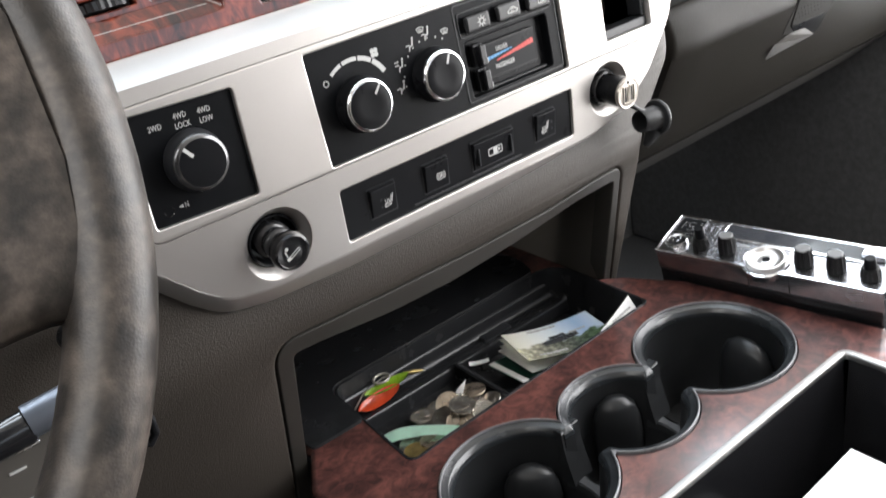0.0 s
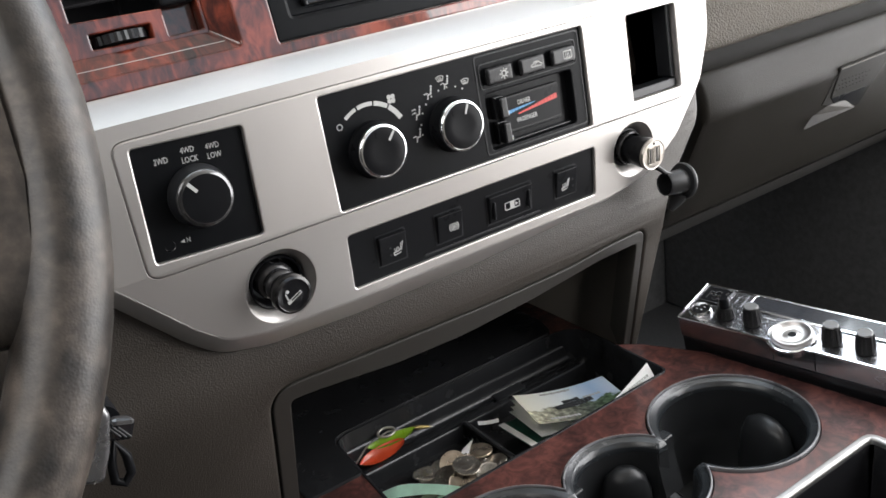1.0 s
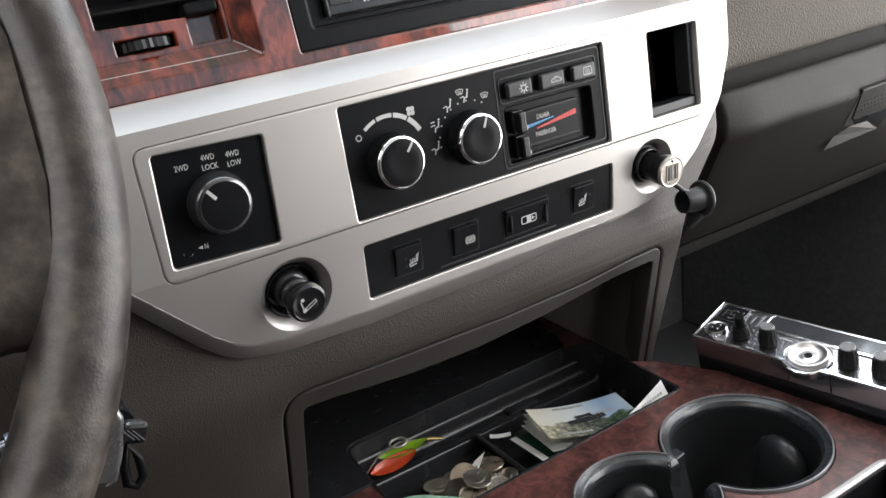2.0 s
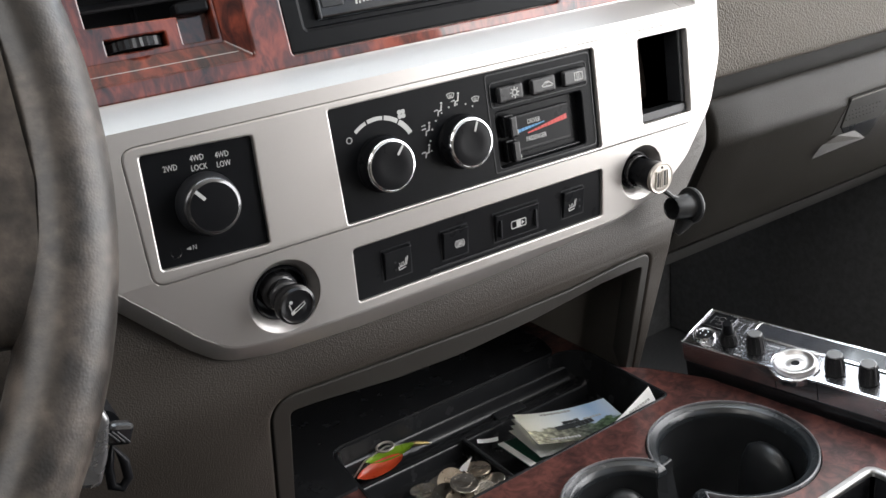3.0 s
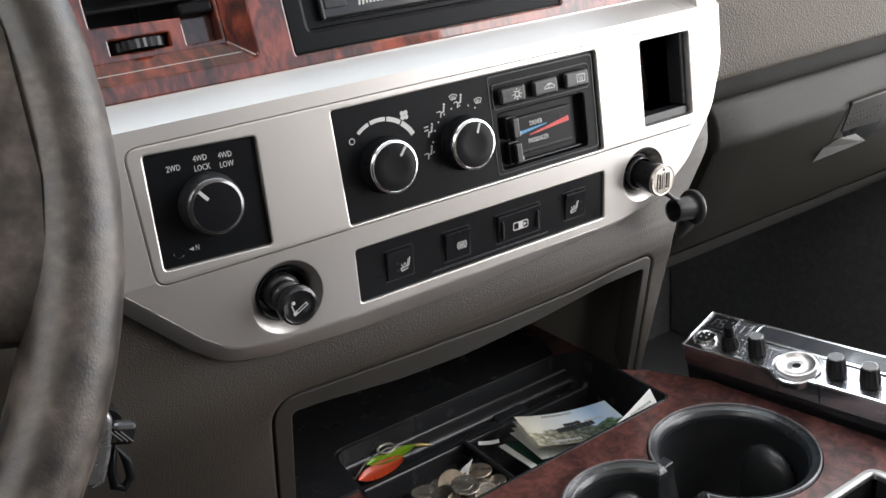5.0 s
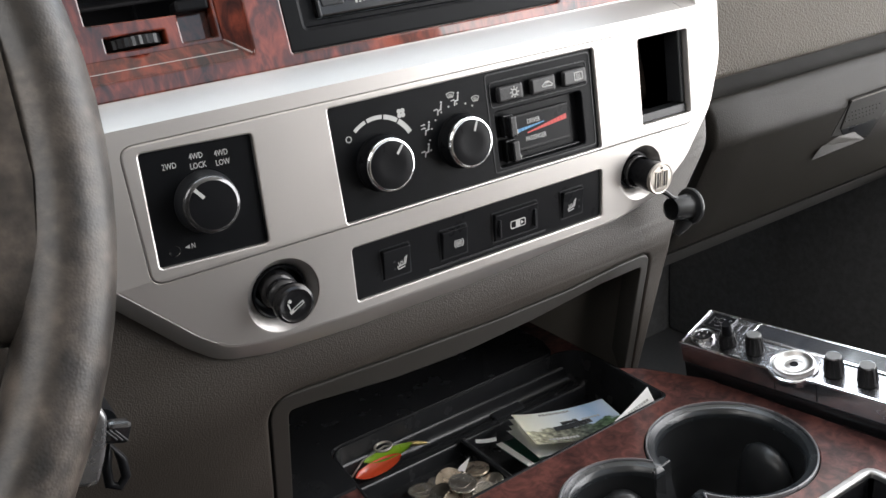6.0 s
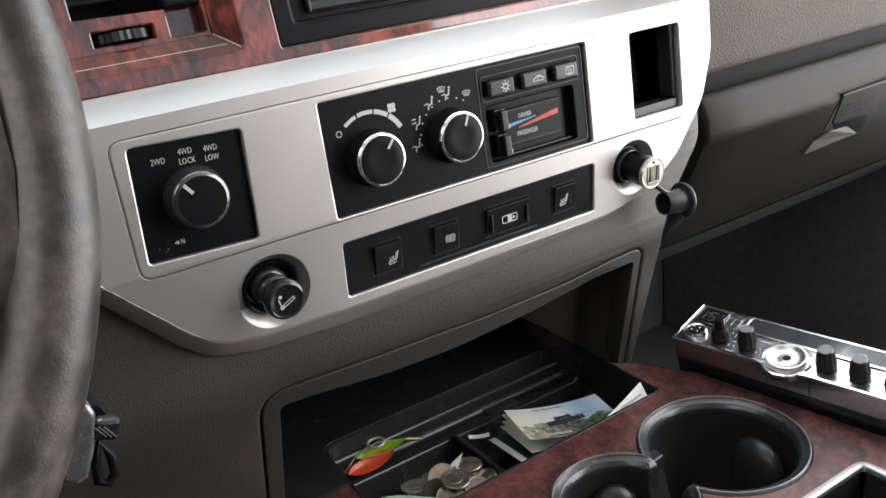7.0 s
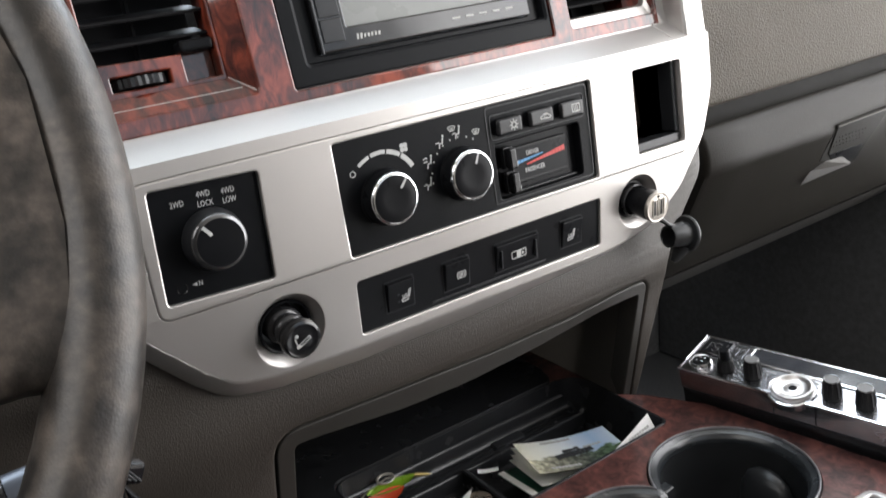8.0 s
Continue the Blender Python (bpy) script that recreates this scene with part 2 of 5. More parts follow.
def plate(loops, depth, bevel=0.0006, back=False, steps=2, bm=None, z=0.0):
    """A plate with holes (loops after the first): front at z, back at z - depth, with rounded front edges (bevel: one, or one a loop)."""
    from mathutils.geometry import tessellate_polygon
    bm = bm or bmesh.new()
    fixed = []
    for i, lp in enumerate(loops):
        ccw = area2(lp) > 0
        fixed.append(list(lp) if ccw == (i == 0) else list(reversed(lp)))
    tops = []
    sizes = bevel if isinstance(bevel, list) else [bevel] * len(fixed)
    many = steps if isinstance(steps, list) else [steps] * len(fixed)
    for lp, bevel, steps in zip(fixed, sizes, many):
        rings = []
        for s in range(steps + 1):
            a = math.pi / 2 * s / steps
            inset, drop = bevel if isinstance(bevel, tuple) else (bevel, bevel)
            q = offset(lp, inset * (1 - math.sin(a))) if bevel else lp
            rings.append([bm.verts.new((x, y, z - drop * (1 - math.cos(a)))) for x, y in q])
            if not bevel:
                break
        rings.append([bm.verts.new((x, y, z - depth)) for x, y in lp])
        for r0, r1 in zip(rings, rings[1:]):
            for j in range(len(r0)):
                f = bm.faces.new((r0[j - 1], r1[j - 1], r1[j], r0[j]))
                f.smooth = steps > 1
        tops.append((rings[0], rings[-1]))
    for which, flip in ((0, False), (1, True)):
        if which and not back:
            continue
        flat = [v for t in tops for v in t[which]]
        for tri in tessellate_polygon([[v.co.copy() for v in t[which]] for t in tops]):
            vs = [flat[k] for k in tri]
            nrm = (vs[1].co - vs[0].co).cross(vs[2].co - vs[0].co)
            if nrm.length < 1e-14:
                continue
            if (nrm.z < 0) != flip:
                vs.reverse()
            try:
                bm.faces.new(vs)
            except ValueError:
                pass
    return bm


def slab(loop, lift, bm=None, z=0.0):
    """A thin raised mark on a surface."""
    return plate([loop], lift, 0.0, bm=bm, z=z + lift)


def lathe(profile, n=40, bm=None, centre=(0, 0, 0)):
    """A turned form about z from (radius, height) points."""
    bm = bm or bmesh.new()
    cx, cy, cz = centre
    rings = []
    for r, h in profile:
        if r < 1e-6:
            rings.append([bm.verts.new((cx, cy, cz + h))])
        else:
            rings.append([bm.verts.new((cx + r * math.cos(2 * math.pi * k / n), cy + r * math.sin(2 * math.pi * k / n), cz + h)) for k in range(n)])
    for a, b in zip(rings, rings[1:]):
        for k in range(n):
            vs = [a[k % len(a)], a[(k + 1) % n % len(a)], b[(k + 1) % n % len(b)], b[k % len(b)]]
            vs = list(dict.fromkeys(vs))
            if len(vs) > 2:
                bm.faces.new(vs).smooth = True
    return bm


def tube(path, radius, n=12, bm=None, closed=False, caps=True):
    """A round bar along a path; radius may be a list."""
    bm = bm or bmesh.new()
    pts = [Vector(p) for p in path]
    rings, up = [], Vector((0.31, 0.2, 0.93)).normalized()
    for i, p in enumerate(pts):
        a = pts[i - 1] if i or closed else p
        b = pts[(i + 1) % len(pts)] if i < len(pts) - 1 or closed else p
        t = (b - a).normalized()
        s = t.cross(up).normalized()
        w = s.cross(t)
        r = radius[i] if isinstance(radius, (list, tuple)) else radius
        rings.append([bm.verts.new(p + r * (math.cos(2 * math.pi * k / n) * s + math.sin(2 * math.pi * k / n) * w)) for k in range(n)])
    pairs = list(zip(rings, rings[1:])) + ([(rings[-1], rings[0])] if closed else [])
    for a, b in pairs:
        for k in range(n):
            bm.faces.new((a[k - 1], a[k], b[k], b[k - 1])).smooth = True
    if caps and not closed:
        bm.faces.new(rings[0])
        bm.faces.new(list(reversed(rings[-1])))
    return bm


def block(x0, y0, z0, x1, y1, z1, bevel=0.002, seg=2, bm=None):
    """A box with rounded edges."""
    tmp = bmesh.new()
    bmesh.ops.create_cube(tmp, size=1)
    for v in tmp.verts:
        v.co = Vector(((x0 + x1) / 2 + v.co.x * (x1 - x0), (y0 + y1) / 2 + v.co.y * (y1 - y0), (z0 + z1) / 2 + v.co.z * (z1 - z0)))
    if bevel:
        bmesh.ops.bevel(tmp, geom=tmp.edges[:], offset=bevel, segments=seg, profile=0.5, affect="EDGES")
    if bm is None:
        return tmp
    me = bpy.data.meshes.new("tmp")
    tmp.to_mesh(me)
    tmp.free()
    bm.from_mesh(me)
    bpy.data.meshes.remove(me)
    return bm


def strip(profile, u0, u1, thickness=0.004, segs=1, bulge=None):
    """A sheet swept along x from a profile of (a, b) points, returned as (x, a, b); bulge moves its points."""
    bm = bmesh.new()
    rows = []
    for s in range(segs + 1):
        u = u0 + (u1 - u0) * s / segs
        rows.append([bm.verts.new((u, a, b)) for a, b in profile])
    for r0, r1 in zip(rows, rows[1:]):
        for j in range(len(profile) - 1):
            bm.faces.new((r0[j], r0[j + 1], r1[j + 1], r1[j])).smooth = True
    if bulge:
        for v in bm.verts:
            v.co = bulge(v.co)
    bmesh.ops.solidify(bm, geom=bm.faces[:], thickness=thickness)
    bmesh.ops.recalc_face_normals(bm, faces=bm.faces[:])
    return bm


def bend(bm, cuts, fn):
    """Cut the mesh at these heights (y) and move its points by fn."""
    for c in cuts:
        bmesh.ops.bisect_plane(bm, geom=bm.verts[:] + bm.edges[:] + bm.faces[:], plane_co=(0, c, 0), plane_no=(0, 1, 0))
    for v in bm.verts:
        v.co = fn(v.co)
    return bm


def letters(text, size, x, y, z=0.0, lift=0.00025, turn=0.0, align="CENTER", squash=0.74):
    """Built-in font lettering as a mesh, lying in the xy plane."""
    cu = bpy.data.curves.new("letters", "FONT")
    cu.body, cu.size, cu.align_x, cu.align_y, cu.extrude, cu.shear = text, size, align, "CENTER", lift, 0.0
    cu.resolution_u = 2
    ob = new("letters_tmp", cu)
    bpy.context.view_layer.update()
    me = bpy.data.meshes.new_from_object(ob.evaluated_get(bpy.context.evaluated_depsgraph_get()))
    bm = bmesh.new()
    bm.from_mesh(me)
    bpy.data.objects.remove(ob)
    bpy.data.meshes.remove(me)
    bmesh.ops.transform(bm, matrix=pose(x, y, z, 0, 0, turn) @ Matrix.Diagonal((squash, 1, 1, 1)), verts=bm.verts[:])
    return bm


def joined(*bms):
    out = bmesh.new()
    for b in bms:
        me = bpy.data.meshes.new("tmp")
        b.to_mesh(me)
        b.free()
        out.from_mesh(me)
        bpy.data.meshes.remove(me)
    return out


def moved(bm, m):
    bmesh.ops.transform(bm, matrix=m, verts=bm.verts[:])
    return bm


# ---- frames of reference ----
# the centre stack's face: u to the right, v up the face, w out of it
LEAN_BACK = radians(4.6)
STACK = Matrix(((1, 0, 0, 0), (0, math.sin(LEAN_BACK), -math.cos(LEAN_BACK), 0), (0, math.cos(LEAN_BACK), math.sin(LEAN_BACK), 0.7663), (0, 0, 0, 1)))
CONSOLE_Z = 0.45


def stack_w(v):
    """The stack's section: flat face, lower face and foot tucked in."""
    if v > 0.0278:
        return -0.0265 - 0.14 * (v - 0.0278)
    if v > 0.015:
        return (0.015 - v) * 1.5625
    if v > -0.0755:
        return 0.0
    if v > -0.160:
        return -0.13 * (-0.0755 - v)
    if v > -0.187:
        return -0.011 - (-0.160 - v) / 0.027 * 0.011
    return -0.022 - 0.33 * (-0.187 - v)


LOWER = STACK @ pose(0, -0.0755, 0, math.degrees(math.atan(0.13)))
UPPER = STACK @ pose(0.0028, 0.0278, -0.0200, -8) @ Matrix.Diagonal((1.0115, 1.0115, 1.0115, 1))
FOOT = STACK @ pose(0, -0.187, -0.022, math.degrees(math.atan(0.33)))
FOLDS = (0.0278, 0.015, -0.0755, -0.160, -0.187)


def folded(bm, sink=0.0):
    return bend(bm, FOLDS, lambda c: Vector((c.x, c.y, c.z + stack_w(c.y) - sink)))


# ---- the cab: floor, roof, doors, rear wall ----
def cab():
    floor = part("floor", block(-0.85, -1.7, -0.02, 1.1, 0.75, 0.03, 0.004), CARPET)
    tagged(floor, "charcoal carpet on the cab floor", "floor", kind="structure")
    roof = part("ceiling", block(-0.8, -1.6, 1.56, 1.05, 0.25, 1.6, 0.01), HEADLINER)
    tagged(roof, "grey cloth headliner of the cab roof", "ceiling", kind="structure")
    fire = part("wall_front", block(-0.85, 0.62, 0.0, 1.1, 0.68, 0.98, 0.004), FOOTWELL)
    tagged(fire, "dark taupe firewall trim under the dashboard", "wall", kind="structure")
    # unseen; added to keep windshield light from leaking into the footwell
    cowl = part("cowl", block(-0.85, 0.395, 0.895, 1.1, 0.66, 0.925, 0.004), DARK_TAUPE)
    tagged(cowl, "unseen cowl panel, added to block windshield light from the footwell", "panel", kind="structure")
    rear = part("wall_rear", block(-0.85, -1.62, 0.0, 1.1, -1.56, 1.08, 0.004), TAUPE)
    tagged(rear, "taupe trim of the cab's rear wall", "wall", kind="structure")
    for name, x, side in (("door_1", 0.98, -1), ("door_2", -0.74, 1)):
        at = pose(x, 0, 0) if side > 0 else pose(x, 0.30, 0, 0, 0, 64) @ pose(0, -0.30, 0)
        d = thing(name, at, "taupe moulded door panel with an armrest" if side > 0 else "dark charcoal moulded door standing open", "door", kind="structure")
        prof = [(0.03, 0.0), (0.12, 0.03), (0.36, 0.035), (0.40, 0.05), (0.56, 0.045), (0.60, 0.08), (0.66, 0.08), (0.70, 0.04), (0.95, 0.03), (1.0, 0.0)]
        bm = bmesh.new()
        rows = [[bm.verts.new((side * off, y, z)) for z, off in prof] for y in ((0.62, 0.3, 0.0, -0.5, -1.0, -1.56) if side > 0 else (0.30, 0.1, -0.2, -0.5, -0.9))]
        for a, b in zip(rows, rows[1:]):
            for j in range(len(prof) - 1):
                bm.faces.new((a[j], b[j], b[j + 1], a[j + 1])).smooth = True
        bmesh.ops.solidify(bm, geom=bm.faces[:], thickness=0.02)
        bmesh.ops.recalc_face_normals(bm, faces=bm.faces[:])
        skin = TAUPE if side > 0 else HANDLE_GREY
        part("panel", bm, skin, d)
        part("map_pocket", block(side * 0.03, -0.5, 0.12, side * 0.075, 0.20, 0.34, 0.012), skin, d)
        part("window_sill", block(-0.03, -1.56 if side > 0 else -0.9, 0.985, 0.03, 0.3, 1.01, 0.008), skin, d)
    kick = part("kick_panel", block(0.955, 0.05, 0.03, 1.0, 0.62, 0.98, 0.008), FOOTWELL)
    tagged(kick, "dark kick panel at the side of the passenger footwell", "panel", kind="structure")
    side_wall = part("wall_side", block(0.96, -1.56, 0.0, 1.0, -1.05, 1.0, 0.008), TAUPE)
    tagged(side_wall, "taupe trim behind the open passenger door", "wall", kind="structure")
    # unseen walls, added to cut the fill light from behind
    back = part("wall_rear_light_block", plate([[(-0.85, 1.07), (1.1, 1.07), (1.1, 1.585), (-0.85, 1.585)], rrect(-0.02, 1.11, 0.92, 1.49, 0.05)], 0.05, 0.004, back=True), HEADLINER, m=pose(0, -1.565, 0, 90, 0, 0))
    tagged(back, "unseen wall round the rear window, added to block light", "wall", kind="structure")
    for x, y in ((1.0, -1.06), (-0.79, -0.74)):
        quarter = part("wall_side_light_block", block(x - 0.02, -1.60, 0.99, x + 0.02, y, 1.585, 0.008), HEADLINER)
        tagged(quarter, "unseen wall behind the doors, added to block light", "wall", kind="structure")
    for x in (0.98, -0.74):
        pil = part("trim", block(x - 0.04, 0.22, 0.98, x + 0.04, 0.36, 1.58, 0.02), HEADLINER)
        tagged(pil, "grey windshield pillar trim", "trim", kind="structure")
    for x, name in ((-0.42, "driver_seat"), (0.62, "passenger_seat")):
        s = thing(name, pose(x, -0.85, 0), "taupe leather front seat", "seat", "front seats")
        part("cushion", block(-0.27, -0.28, 0.22, 0.27, 0.20, 0.40, 0.06, 4), SEAT_SKIN, s)
        part("backrest", block(-0.27, -0.42, 0.36, 0.27, -0.26, 1.02, 0.06, 4), SEAT_SKIN, s)
        part("seat_base", block(-0.22, -0.26, 0.03, 0.22, 0.16, 0.23, 0.02), BLACK, s)


cab()


# ---- dashboard: the passenger's side ----
def dashboard():
    d = thing("dashboard", STACK, "taupe grained dashboard beside the silver centre bezel", "dashboard", kind="structure")
    up = [(-0.0620, -0.062), (-0.0622, -0.0535), (-0.0600, -0.0505), (-0.0560, -0.0495), (-0.045, -0.0500), (0.0, -0.056), (0.06, -0.072), (0.11, -0.096), (0.145, -0.14), (0.16, -0.22), (0.165, -0.42)]
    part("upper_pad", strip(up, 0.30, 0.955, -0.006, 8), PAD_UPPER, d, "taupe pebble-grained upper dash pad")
    gap = [(-0.0850, -0.0600), (-0.0800, -0.0570), (-0.0700, -0.0555), (-0.0560, -0.0555)]
    part("seam", strip(gap, 0.30, 0.955, 0.004, 4), HANDLE_GREY, d, "dark recessed seam")
    low = [(-0.250, -0.16), (-0.252, -0.13), (-0.30, -0.2), (-0.31, -0.40)]
    part("lower_closeout", strip(low, 0.29, 0.955, 0.004), DARK_TAUPE, d, "dark panel under the glove box")
    left = [(0.02, -0.06), (-0.05, -0.05), (-0.11, -0.05), (-0.17, -0.06), (-0.24, -0.085), (-0.32, -0.12), (-0.36, -0.2), (-0.37, -0.42)]
    part("knee_bolster", strip(left, -0.73, -0.30, 0.006, 4), KNEE_SKIN, d, "taupe knee bolster below the steering column")
    top = [(0.17, -0.42), (0.165, -0.2), (0.14, -0.12), (0.10, -0.09), (-0.06, -0.06)]
    part("instrument_hood", strip(top, -0.73, -0.215, 0.006, 4), DARK_TAUPE, d, "dark taupe instrument hood")
    g = thing("glove_box", STACK, "taupe glove box door with a recessed pull handle", "glove box")
    prof = [(-0.079, -0.075), (-0.0795, -0.060), (-0.083, -0.0525), (-0.092, -0.047), (-0.104, -0.044), (-0.116, -0.0440), (-0.1240, -0.0452), (-0.1290, -0.0482), (-0.165, -0.0690), (-0.205, -0.0930),
            (-0.236, -0.113), (-0.245, -0.121), (-0.246, -0.14)]

    def w_at(v):
        for (a, b), (c, e) in zip(prof[1:], prof[2:]):
            if c <= v <= a:
                return b + (e - b) * (a - v) / (a - c)
        return -0.06
    bm = bmesh.new()
    us = [0.4010, 0.4035, 0.408, 0.46, 0.52, 0.552, 0.60, 0.645, 0.70, 0.78, 0.86, 0.955]
    rows = [[bm.verts.new((u, a, b - 0.010 * (1 - k / 2) ** 2 if k < 2 else b)) for a, b in prof] for k, u in enumerate(us)]
    for i in range(len(us) - 1):
        for j in range(len(prof) - 1):
            bm.faces.new((rows[i][j], rows[i][j + 1], rows[i + 1][j + 1], rows[i + 1][j])).smooth = True
    bmesh.ops.solidify(bm, geom=bm.faces[:], thickness=0.006)
    bmesh.ops.recalc_face_normals(bm, faces=bm.faces[:])
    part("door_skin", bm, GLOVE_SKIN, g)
    # pull handle: dimpled grip and lit scoop; recess and finger-well shade are dark plates
    def laid(corners, thick, bevel, lift):
        bm = plate([roundpoly(corners)], thick, bevel)
        for v in bm.verts:
            v.co.z += -0.0482 + 0.578 * (v.co.y + 0.129) + lift
        return bm
    part("handle_recess_shade", laid([(0.6060, -0.1185, 0.002), (0.7040, -0.1168, 0.001), (0.6880, -0.1800, 0.004), (0.6065, -0.1600, 0.002)], 0.003, 0.0003, 0.0006), HANDLE_GREY, g, "dark plate for the shade round the handle")
    # grip coloured darker than the door for its downward-facing shade
    handle = part("handle", laid([(0.6060, -0.1200, 0.002), (0.6950, -0.1188, 0.002), (0.6840, -0.1565, 0.003), (0.6160, -0.1545, 0.003)], 0.004, 0.0010, 0.0018), HANDLE_GREY, g, "taupe handle grip with rows of dimples")
    # lighter strip paints the light along the grip's top edge
    part("grip_edge_light", laid([(0.6065, -0.1196, 0), (0.6945, -0.1184, 0), (0.6945, -0.1200, 0), (0.6065, -0.1212, 0)], 0.003, 0.0004, 0.0024), TAUPE, handle, "lighter strip for the lit top edge")
    for r in range(3):
        for c in range(9):
            u, v = 0.6200 + c * 0.0062 - r * 0.0010, -0.1345 - c * 0.0001 - r * 0.0052
            part("dimple", lathe([(0.0012, 0.0), (0.0008, 0.0005), (0, 0.0006)], 8, centre=(u, v, -0.0482 + 0.578 * (v + 0.129) + 0.0018)), HANDLE_GREY, handle)
    scoop = bmesh.new()
    rim = (((0.5810, -0.1808), 0.0066), ((0.6730, -0.1780), 0.0066), ((0.6500, -0.1642), 0.0016), ((0.6180, -0.1628), 0.0014), ((0.5960, -0.1686), 0.0014))
    scoop.faces.new([scoop.verts.new((u, v, w_at(v) + dz)) for (u, v), dz in rim])
    bmesh.ops.solidify(scoop, geom=scoop.faces[:], thickness=0.003)
    bmesh.ops.recalc_face_normals(scoop, faces=scoop.faces[:])
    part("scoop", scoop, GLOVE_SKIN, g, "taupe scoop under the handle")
    part("finger_well_shade", laid([(0.6180, -0.1545, 0.001), (0.6850, -0.1570, 0.001), (0.6870, -0.1780, 0.003), (0.6300, -0.1632, 0.002)], 0.003, 0.0003, 0.0014), BLACK, g, "black plate for the shaded finger well behind the grip")
    return d


dashboard()


# ---- centre stack: grained skin, cubby, silver bezel ----
def stack_skin():
    s = thing("centre_stack", STACK, "taupe grained centre stack below the silver bezel", "dashboard", kind="structure")
    outer = roundpoly([(-0.33, -0.40, 0), (-0.0750, -0.40, 0), (-0.0730, -0.1870, 0.022), (0.0300, -0.1915, 0.2), (0.1200, -0.1945, 0.3), (0.2000, -0.1930, 0.3), (0.2500, -0.1880, 0.1), (0.2905, -0.1862, 0.014), (0.2985, -0.40, 0), (0.3010, -0.40, 0), (0.3150, -0.180, 0.03), (0.322, -0.162, 0.02),
                       (0.366, -0.108, 0.03), (0.365, -0.06, 0.02), (0.354, -0.02, 0), (0.338, -0.02, 0), (0.335, -0.08, 0.02), (0.27, -0.137, 0.02), (-0.10, -0.125, 0.02), (-0.15, -0.072, 0.01), (-0.33, -0.04, 0)], 8)
    bm = plate([outer], 0.06, 0.003, steps=3)
    cuts = [-0.10 - 0.008 * k for k in range(20)]

    def skin_w(v):
        t = min(1.0, max(0.0, (-0.140 - v) / 0.070))
        t = t * t * (3 - 2 * t)
        return (1 - t) * (-0.0210 - 0.02 * (-0.150 - v)) + t * (-0.022 - 0.33 * (-0.187 - v))
    bm = bend(bm, cuts, lambda c: Vector((c.x, c.y, c.z + skin_w(c.y))))
    for f in bm.faces:
        f.smooth = True
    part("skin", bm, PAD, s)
    f = thing("cubby", FOOT, "dark open cubby with a taupe surround behind the console tray", "cubby", kind="structure")
    ring = plate([roundpoly([(-0.0745, -0.225, 0), (-0.0625, -0.225, 0), (-0.0580, -0.0165, 0.005), (-0.0350, -0.0180, 0.05), (0.0300, -0.0265, 0.2), (0.0900, -0.0290, 0.3), (0.1650, -0.0240, 0.3), (0.2350, -0.0150, 0.15), (0.2810, -0.0140, 0.004), (0.2890, -0.225, 0),
                            (0.2975, -0.225, 0), (0.2895, -0.0010, 0.012), (0.2500, -0.0025, 0.1), (0.2000, -0.0078, 0.3), (0.1200, -0.0090, 0.3), (0.0300, -0.0060, 0.2), (-0.0718, -0.0012, 0.02)], 8)], 0.02, 0.0012)
    part("surround", ring, CUBBY_FRAME, f, "smooth taupe frame round the cubby")
    box = bmesh.new()
    x0, x1, y0, y1, z1 = -0.0600, 0.2860, -0.178, -0.0150, -0.24
    corner = {}
    for x in (x0, x1):
        for y in (y0, y1):
            for z in (-0.002, z1):
                k = 0.012 if z == z1 else 0.0
                corner[x, y, z] = box.verts.new((x + (k if x == x0 else -k), y + (k if y == y0 else -k), z))
    for quad in (((x0, y1, -0.002), (x1, y1, -0.002), (x1, y1, z1), (x0, y1, z1)), ((x1, y0, -0.002), (x1, y0, z1), (x1, y1, z1), (x1, y1, -0.002)),
                 ((x0, y0, -0.002), (x0, y1, -0.002), (x0, y1, z1), (x0, y0, z1)), ((x0, y0, z1), (x0, y1, z1), (x1, y1, z1), (x1, y0, z1))):
        box.faces.new([corner[k] for k in quad])
    bmesh.ops.solidify(box, geom=box.faces[:], thickness=0.003)
    bmesh.ops.recalc_face_normals(box, faces=box.faces[:])
    part("liner", box, CUBBY_TAUPE, f, "dark moulded cubby liner")


stack_skin()


# the lower edge of the fascia's face, in the lower face's own x and y, with fillets
FACE_EDGE = [(-0.1521, -0.0005, 0.03), (-0.1110, -0.0452, 0.05), (-0.0930, -0.0600, 0.035), (-0.0640, -0.0648, 0.08), (0.0000, -0.0668, 0.4), (0.1000, -0.0668, 0.6), (0.1850, -0.0668, 0.4), (0.2464, -0.0668, 0.15), (0.2900, -0.0570, 0.05)]


def fascia_lip():
    """The silver skin rolling under from the face's lower edge, narrowing towards the passenger."""
    edge = roundpoly([(-0.200, 0.0555, 0.01)] + FACE_EDGE + [(0.322, -0.030, 0.02), (0.345, 0.005, 0.02)], 10)
    bm, rows = bmesh.new(), []
    for i, (x, y) in enumerate(edge):
        a, b = Vector(edge[max(0, i - 1)]), Vector(edge[min(len(edge) - 1, i + 1)])
        t = (b - a).normalized()
        out = Vector((t.y, -t.x))
        k = min(1.0, max(0.03, (0.262 - x) / 0.14))
        wide = (0.0105 + 0.0050 * min(1.0, max(0.0, (x + 0.13) / 0.10))) * k
        deep = 0.0075 * k
        rows.append([bm.verts.new((x + out.x * wide * f, y + out.y * wide * f, z * deep - e)) for f, z, e in ((-0.05, 0.0, 0.0004), (0.0, -0.02, 0.0), (0.10, -0.08, 0.0), (0.45, -0.42, 0.0), (0.85, -0.82, 0.0), (1.0, -1.05, 0.0), (0.97, -1.5, 0.004), (0.90, -1.6, 0.012))])
